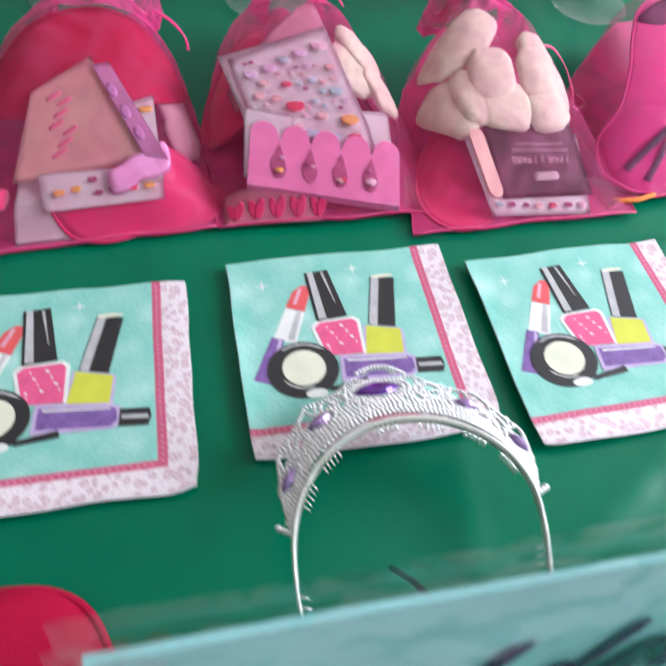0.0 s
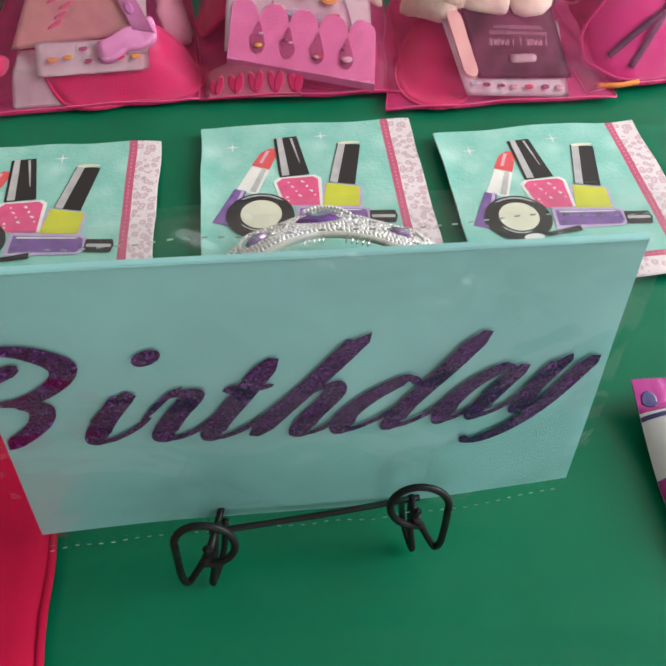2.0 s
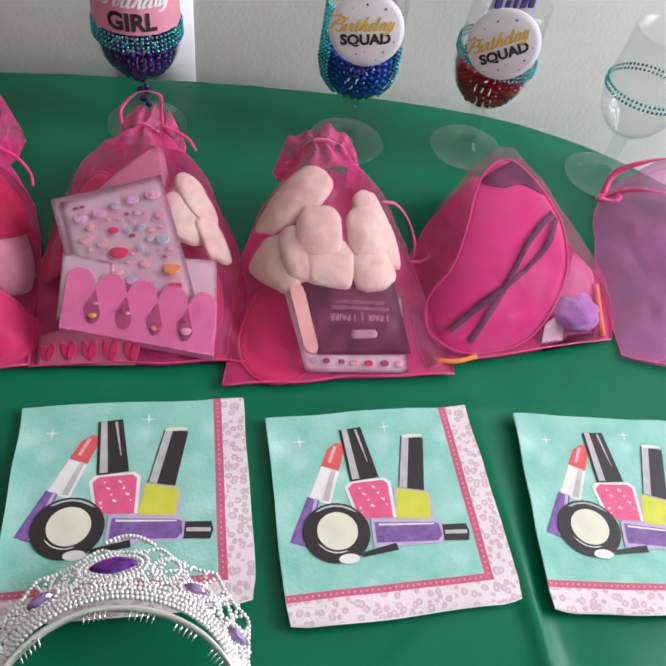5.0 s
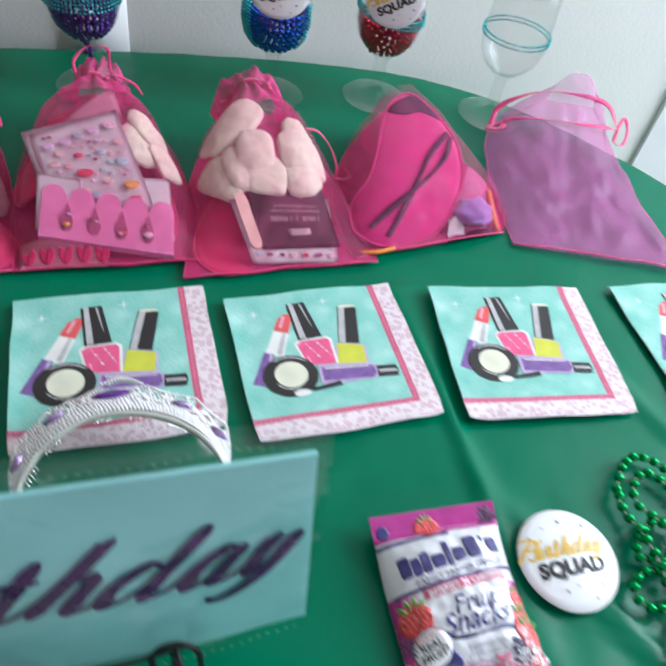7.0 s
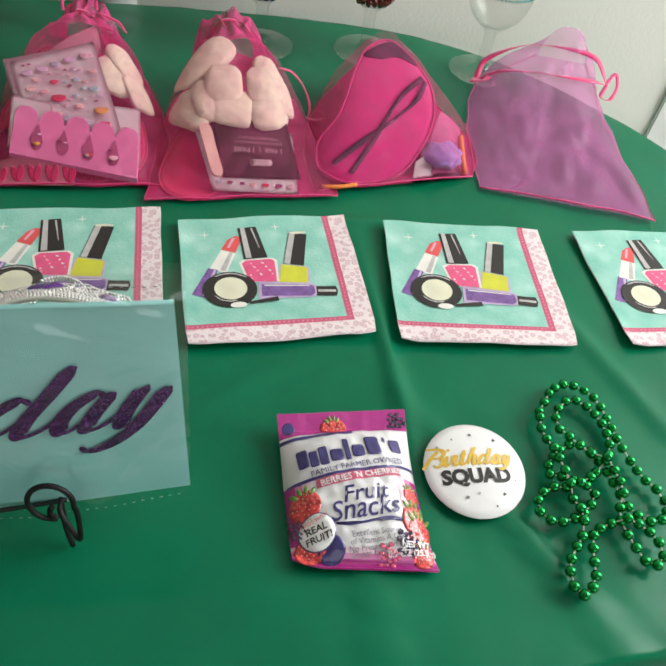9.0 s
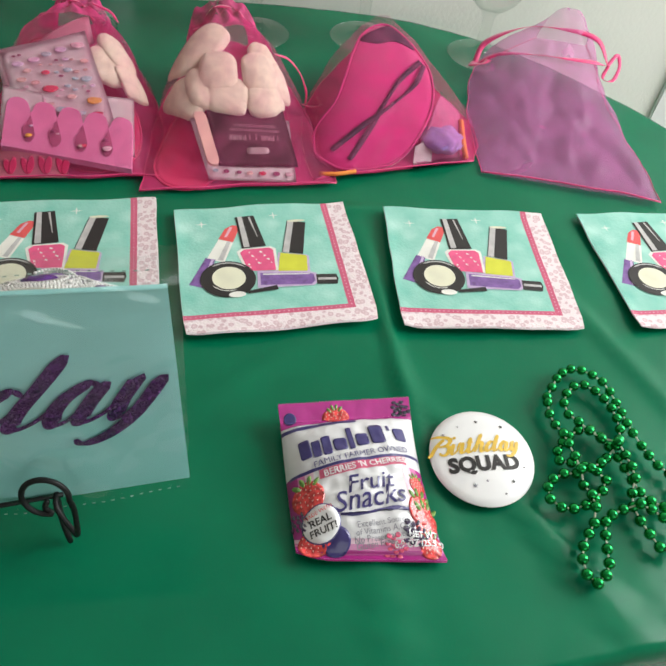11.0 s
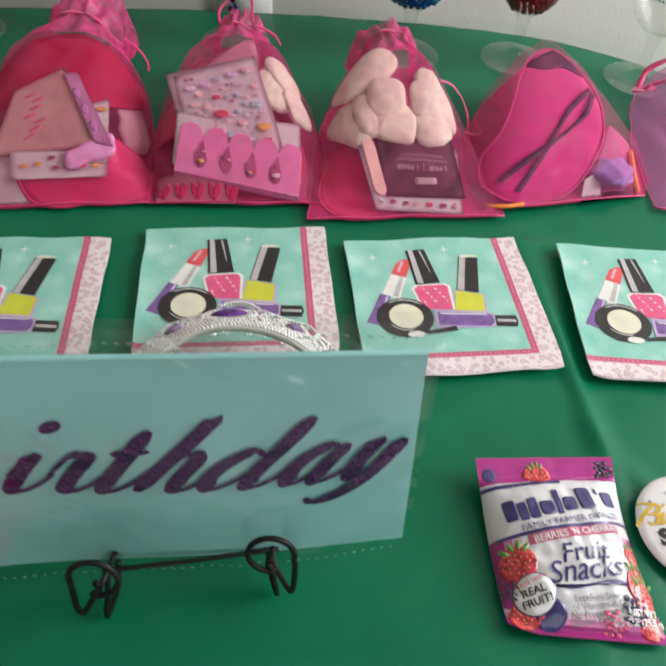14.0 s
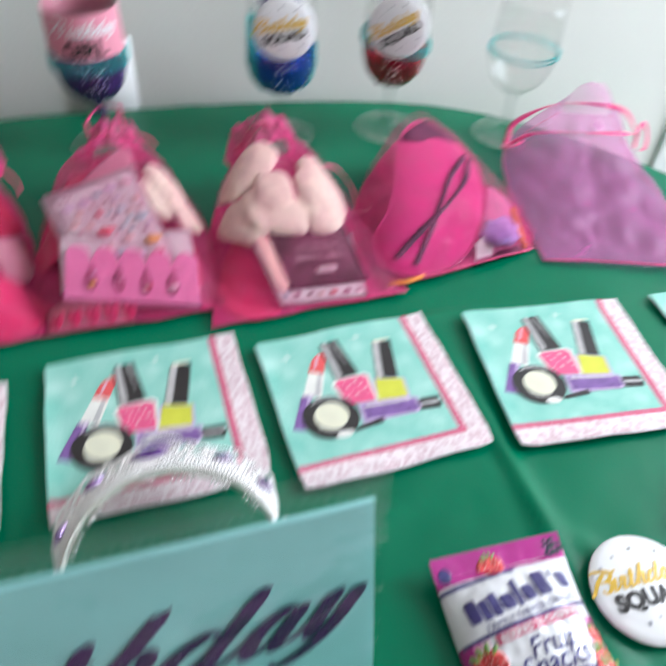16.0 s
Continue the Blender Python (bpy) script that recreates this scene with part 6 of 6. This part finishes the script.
def sleeve_z(x, y):
    u, v = x / 0.2, y / 0.135
    crinkle = 0.0022 * noise.noise((u * 7, v * 5, 1)) + 0.0011 * noise.noise((u * 19, v * 13, 3))
    return belly(x, y) + 0.0030 + crinkle * 0.9


part("sleeve_front", sheet(lambda a, b: (-0.0035 + 0.2000 * a + 0.004 * b * (1 - a) + 0.004 * b * a, 0.0008 + 0.007 * a * (1 - b) + 0.1385 * b, max(0.0012, sleeve_z(0.2 * a, 0.135 * b))), 70, 50), M["sleeve"], banner, "crinkled clear plastic")
part("sleeve_back", sheet(lambda a, b: (-0.0035 + 0.2000 * a + 0.004 * b * (1 - a) + 0.004 * b * a, 0.0008 + 0.007 * a * (1 - b) + 0.1385 * b, -0.0034 + 0.0008 * noise.noise((a * 6, b * 5, 8))), 24, 20), M["sleeve"], banner)
bm = bmesh.new()
for y0, x0, x1 in ((0.0040, 0.002, 0.194), (0.1335, 0.006, 0.192)):
    n = 44
    for k in range(n):
        x = x0 + (x1 - x0) * k / n
        yy = y0 + (0.0060 * x / 0.19 if y0 < 0.05 else 0)
        vs = [bm.verts.new((x + dx, yy + dy, sleeve_z(x + dx, yy) + 0.0006)) for dx, dy in ((0, -0.00025), (0.0015, -0.00025), (0.0015, 0.00025), (0, 0.00025))]
        bm.faces.new(vs)
tagged(part("seam_dashing", bm, M["perf"], banner, "dashed seal of the sleeve", smooth=False), kind="stuff")

easel = thing("wire_easel", "small black wire display easel with curled front hooks", "easel", pose(0, 0, 0))
FL, FR = Vector((-0.1020, -0.2640, 0)), Vector((-0.0310, -0.2500, 0))
for f, s in ((FL, -1), (FR, 1)):
    def at(x, y, z):
        return f + Vector((s * x, y, z))
    # a prong from the ledge wire bends down in a V and rises into an open scroll that curls inwards
    scroll = [at(0.0105 * math.cos(a) * (1 - 0.22 * (k / 24) ** 2), -0.003 + 0.003 * math.sin(a), 0.046 + 0.0110 * math.sin(a) * (1 - 0.15 * k / 24)) for k, a in ((k, radians(-8 + 12.2 * k)) for k in range(25))]
    prong = [at(0.000, 0.008, 0.030), at(0.0015, 0.0, 0.0300), at(0.0080, -0.006, 0.0185), at(0.0098, -0.007, 0.0175), at(0.0108, -0.007, 0.024), at(0.0110, -0.004, 0.036)]
    part("front_hook", tube(bmesh.new(), smooth_line(prong + scroll + [at(-0.001, -0.004, 0.0385), at(0.0005, -0.003, 0.0430)], 3), 0.00135, 8), M["black_wire"], easel, "curled black wire")
    part("front_foot", tube(bmesh.new(), smooth_line([at(0.0, 0.008, 0.030), at(0.001, 0.001, 0.016), at(0.003, -0.003, 0.0016), at(-0.001, 0.006, 0.010), at(-0.003, 0.012, 0.028)], 5), 0.00135, 8), M["black_wire"], easel)
part("cross_wire", tube(bmesh.new(), smooth_line([FL + Vector((-0.002, 0.007, 0.0300)), (FL + FR) / 2 + Vector((0, 0.0065, 0.0300)), FR + Vector((0.003, 0.007, 0.0300))], 5), 0.0012, 8), M["black_wire"], easel)
for f in (FL, FR):
    part("back_upright", tube(bmesh.new(), smooth_line([f + Vector((0.0, 0.008, 0.030)), f + Vector((0.006, 0.034, 0.034)), f + Vector((0.018, 0.044, 0.075))], 5), 0.00125, 8), M["black_wire"], easel)
part("back_leg", tube(bmesh.new(), smooth_line([FL + Vector((0.018, 0.044, 0.075)), (FL + FR) / 2 + Vector((0, 0.046, 0.080)), FR + Vector((0.018, 0.044, 0.075))], 5), 0.00125, 8), M["black_wire"], easel)
part("back_leg", tube(bmesh.new(), [(FL + FR) / 2 + Vector((0, 0.046, 0.080)), (FL + FR) / 2 + Vector((0.0, 0.066, 0.04)), (FL + FR) / 2 + Vector((0.0, 0.082, 0.0012))], 0.00125, 8), M["black_wire"], easel)

# ---- tiara ----
tiara = thing("tiara", "silver beaded tiara with amethyst stones on a headband", "tiara", pose(0, 0, 0))


def band_at(s):
    """The headband from one tip (s = -1) over the front (0) to the other (1)."""
    a = s * radians(112)
    r = 0.0575 + 0.004 * math.cos(a)
    x = -0.0550 + 0.93 * r * math.sin(a) - 0.009 * max(0.0, 1 - abs(s) * 1.1)
    y = -0.1745 + 0.0500 * math.cos(a) + 0.0095 * s * 1.0 - 0.018 * max(0, abs(s) - 0.72) / 0.28
    z = 0.006 + 0.038 * max(0.0, math.cos(s * radians(82))) ** 0.9
    return Vector((x, y, z))


def out_at(s):
    """The way in which the ornament stands off the band: away from the head and down to the cloth."""
    a = s * radians(112)
    return Vector((math.sin(a) * 0.75, 0.80 * math.cos(a) + 0.2, -0.62 * max(0.0, math.cos(a)) - 0.05)).normalized()


def rim(s):
    """How far the ornament reaches from the band."""
    t = abs(s) / 0.62
    return 0.024 * max(0.0, 1 - t) ** 0.8 + 0.0125 * max(0.0, 1 - t ** 3) + 0.003


bm = bmesh.new()
prev = None
N = 90
for k in range(N + 1):
    s = -1 + 2 * k / N
    p, o = band_at(s), out_at(s)
    w = 0.0016
    up = Vector((0, 0, 1)).cross(o).cross(o).normalized()
    nrm = o.cross((band_at(min(1, s + 0.02)) - band_at(max(-1, s - 0.02))).normalized()).normalized()
    cur = [bm.verts.new(p + nrm * w + o * 0.0006), bm.verts.new(p + nrm * w - o * 0.0006), bm.verts.new(p - nrm * w - o * 0.0006), bm.verts.new(p - nrm * w + o * 0.0006)]
    if prev:
        for i in range(4):
            bm.faces.new((prev[i], prev[(i + 1) % 4], cur[(i + 1) % 4], cur[i]))
    prev = cur
bmesh.ops.recalc_face_normals(bm, faces=bm.faces[:])
part("headband", bm, M["band"], tiara, "pale metal headband")


def orn(s, d, h=0.0):
    """A place on the ornament: along the band, and a fraction of the way to its rim."""
    p, o = band_at(s), out_at(s)
    stand_off = 0.0065 * max(0.0, 1 - (s / 0.55) ** 2)
    return p + o * (0.001 + stand_off + d * rim(s)) + Vector((0, 0, h))


def chain(pts, r=0.00105, gap=0.0017, bm=None):
    own = bm is None
    bm = bm or bmesh.new()
    line = smooth_line(pts, 10)
    acc = gap
    for a, b in zip(line, line[1:]):
        acc += (b - a).length
        if acc >= gap:
            acc = 0
            ball(bm, b, r, 6, 5)
    return bm


lattice = bmesh.new()
for d in (0.0, 0.08, 0.16, 0.24):
    chain([orn(-0.66 + 1.32 * k / 40, d) for k in range(41)], 0.0013, 0.0019, lattice)
chain([orn(-0.64 + 1.28 * k / 60, 1.0 - 0.18 * abs(math.sin(k / 60 * math.pi * 7))) for k in range(61)], 0.0011, 0.0018, lattice)
chain([orn(-0.62 + 1.24 * k / 60, 0.72 - 0.2 * abs(math.cos(k / 60 * math.pi * 7))) for k in range(61)], 0.0010, 0.0018, lattice)
chain([orn(-0.60 + 1.20 * k / 60, 0.40 + 0.14 * math.sin(k / 60 * math.pi * 16)) for k in range(61)], 0.0010, 0.0018, lattice)
for d in (0.32, 0.46, 0.60):
    chain([orn(-0.60 + 1.20 * k / 80, d + 0.05 * math.sin(k * 0.9 + d * 20)) for k in range(81)], 0.0011, 0.0021, lattice)
for k in range(34):
    s = -0.62 + 1.24 * k / 33
    chain([orn(s, 0.1), orn(s + 0.025 * (1 if k % 2 else -1), 0.5), orn(s, 0.9)], 0.00105, 0.0018, lattice)


def ring_of(s, d, ra, rb, r=0.0011, gap=0.0018):
    c = orn(s, d)
    o = out_at(s)
    t = (band_at(s + 0.02) - band_at(s - 0.02)).normalized()
    chain([c + t * ra * math.cos(a) + o * rb * math.sin(a) for a in (2 * math.pi * k / 20 for k in range(21))], r, gap, lattice)
    return c, o, t


STONE_SPOTS = [(-0.03, 0.56, 0.0112, 0.0062, "amethyst"), (-0.27, 0.45, 0.0065, 0.0030, "amethyst_pale"), (0.25, 0.45, 0.0060, 0.0028, "amethyst_pale"), (-0.50, 0.45, 0.0060, 0.0026, "amethyst_pale"), (0.47, 0.45, 0.0058, 0.0026, "amethyst_pale")]
for s, d, ra, rb, mat in STONE_SPOTS:
    c, o, t = ring_of(s, d, ra + 0.0018, rb + 0.0018)
    if mat == "amethyst":
        ring_of(s, d, ra + 0.0045, rb + 0.0045, 0.0012)
        ring_of(s - 0.16, 0.62, 0.0065, 0.0075), ring_of(s + 0.16, 0.62, 0.0065, 0.0075)
    nz = t.cross(o).normalized()
    nz = nz if nz.z > 0 else -nz
    gem = bmesh.new()
    rings = []
    for f, h in ((1.0, 0.0), (0.8, 0.0016), (0.45, 0.0026)):
        rings.append([gem.verts.new(c + t * ra * f * math.cos(a) + o * rb * f * math.sin(a) * (1 - 0.25 * abs(math.cos(a))) + nz * (h + 0.0008)) for a in (2 * math.pi * k / 16 for k in range(16))])
    for a, b in zip(rings, rings[1:]):
        for k in range(16):
            gem.faces.new((a[k], a[(k + 1) % 16], b[(k + 1) % 16], b[k]))
    gem.faces.new(rings[-1])
    part("stone", gem, M[mat], tiara, "faceted purple stone", smooth=False)
chain([orn(0.0, 0.92) + Vector((x, 0.006 - 30 * x * x, 0)) for x in (-0.012, -0.006, 0, 0.006, 0.012)], 0.0012, 0.0018, lattice)
chain([orn(0.0, 1.0) + Vector((x, 0.004 - 40 * x * x, -0.001)) for x in (-0.008, -0.004, 0, 0.004, 0.008)], 0.0012, 0.0018, lattice)
for s in (-0.665, 0.665):
    for k in range(3):
        ball(lattice, orn(s, 0.5 + 0.8 * k), 0.0016, 8, 6)
tagged(part("beadwork", lattice, M["silver_bead"], tiara, "silver bead filigree"), kind="stuff")
combs = bmesh.new()
for s0 in (-0.86, -0.55, -0.38, -0.1, 0.08, 0.26, 0.44, 0.82):
    for k in range(5 if abs(s0) < 0.8 else 3):
        s = s0 + 0.022 * k
        p, o = band_at(s), out_at(s)
        tube(combs, [p, p - o * 0.0035 + Vector((0, 0, -0.001)), p - o * 0.0060 + Vector((0, 0, -0.003))], 0.00045, 5)
tagged(part("comb_row", combs, M["silver"], tiara, "short comb teeth"), kind="stuff")

# ---- red fabric pouch beside the banner ----
red_pouch = thing("fabric_pouch", "flat crimson fabric pouch lying on the cloth", "fabric pouch", pose(-0.2640, -0.2790, 0.0006))
RP = [(p.x, p.y) for p in smooth_line([(x, y, 0) for x, y in ((0.099, -0.06), (0.0985, 0.0), (0.095, 0.030), (0.086, 0.064), (0.074, 0.090), (0.058, 0.1015), (0.036, 0.1035), (0.010, 0.098), (-0.03, 0.094), (-0.08, 0.09), (-0.1, 0.03), (-0.1, -0.05), (-0.06, -0.062), (0.02, -0.064))], 5, True)]
part("fabric_body", patch(RP, 0.0, 0.015, lambda x, y: 0.004 + 0.0015 * noise.noise((x * 25, y * 25, 3)), 9, 0.003, 0.006), M["satin"], red_pouch)
part("hem", tube(bmesh.new(), [(x * 0.995, y * 0.995, 0.0032) for x, y in RP], 0.0018, 6, True), M["satin"], red_pouch)
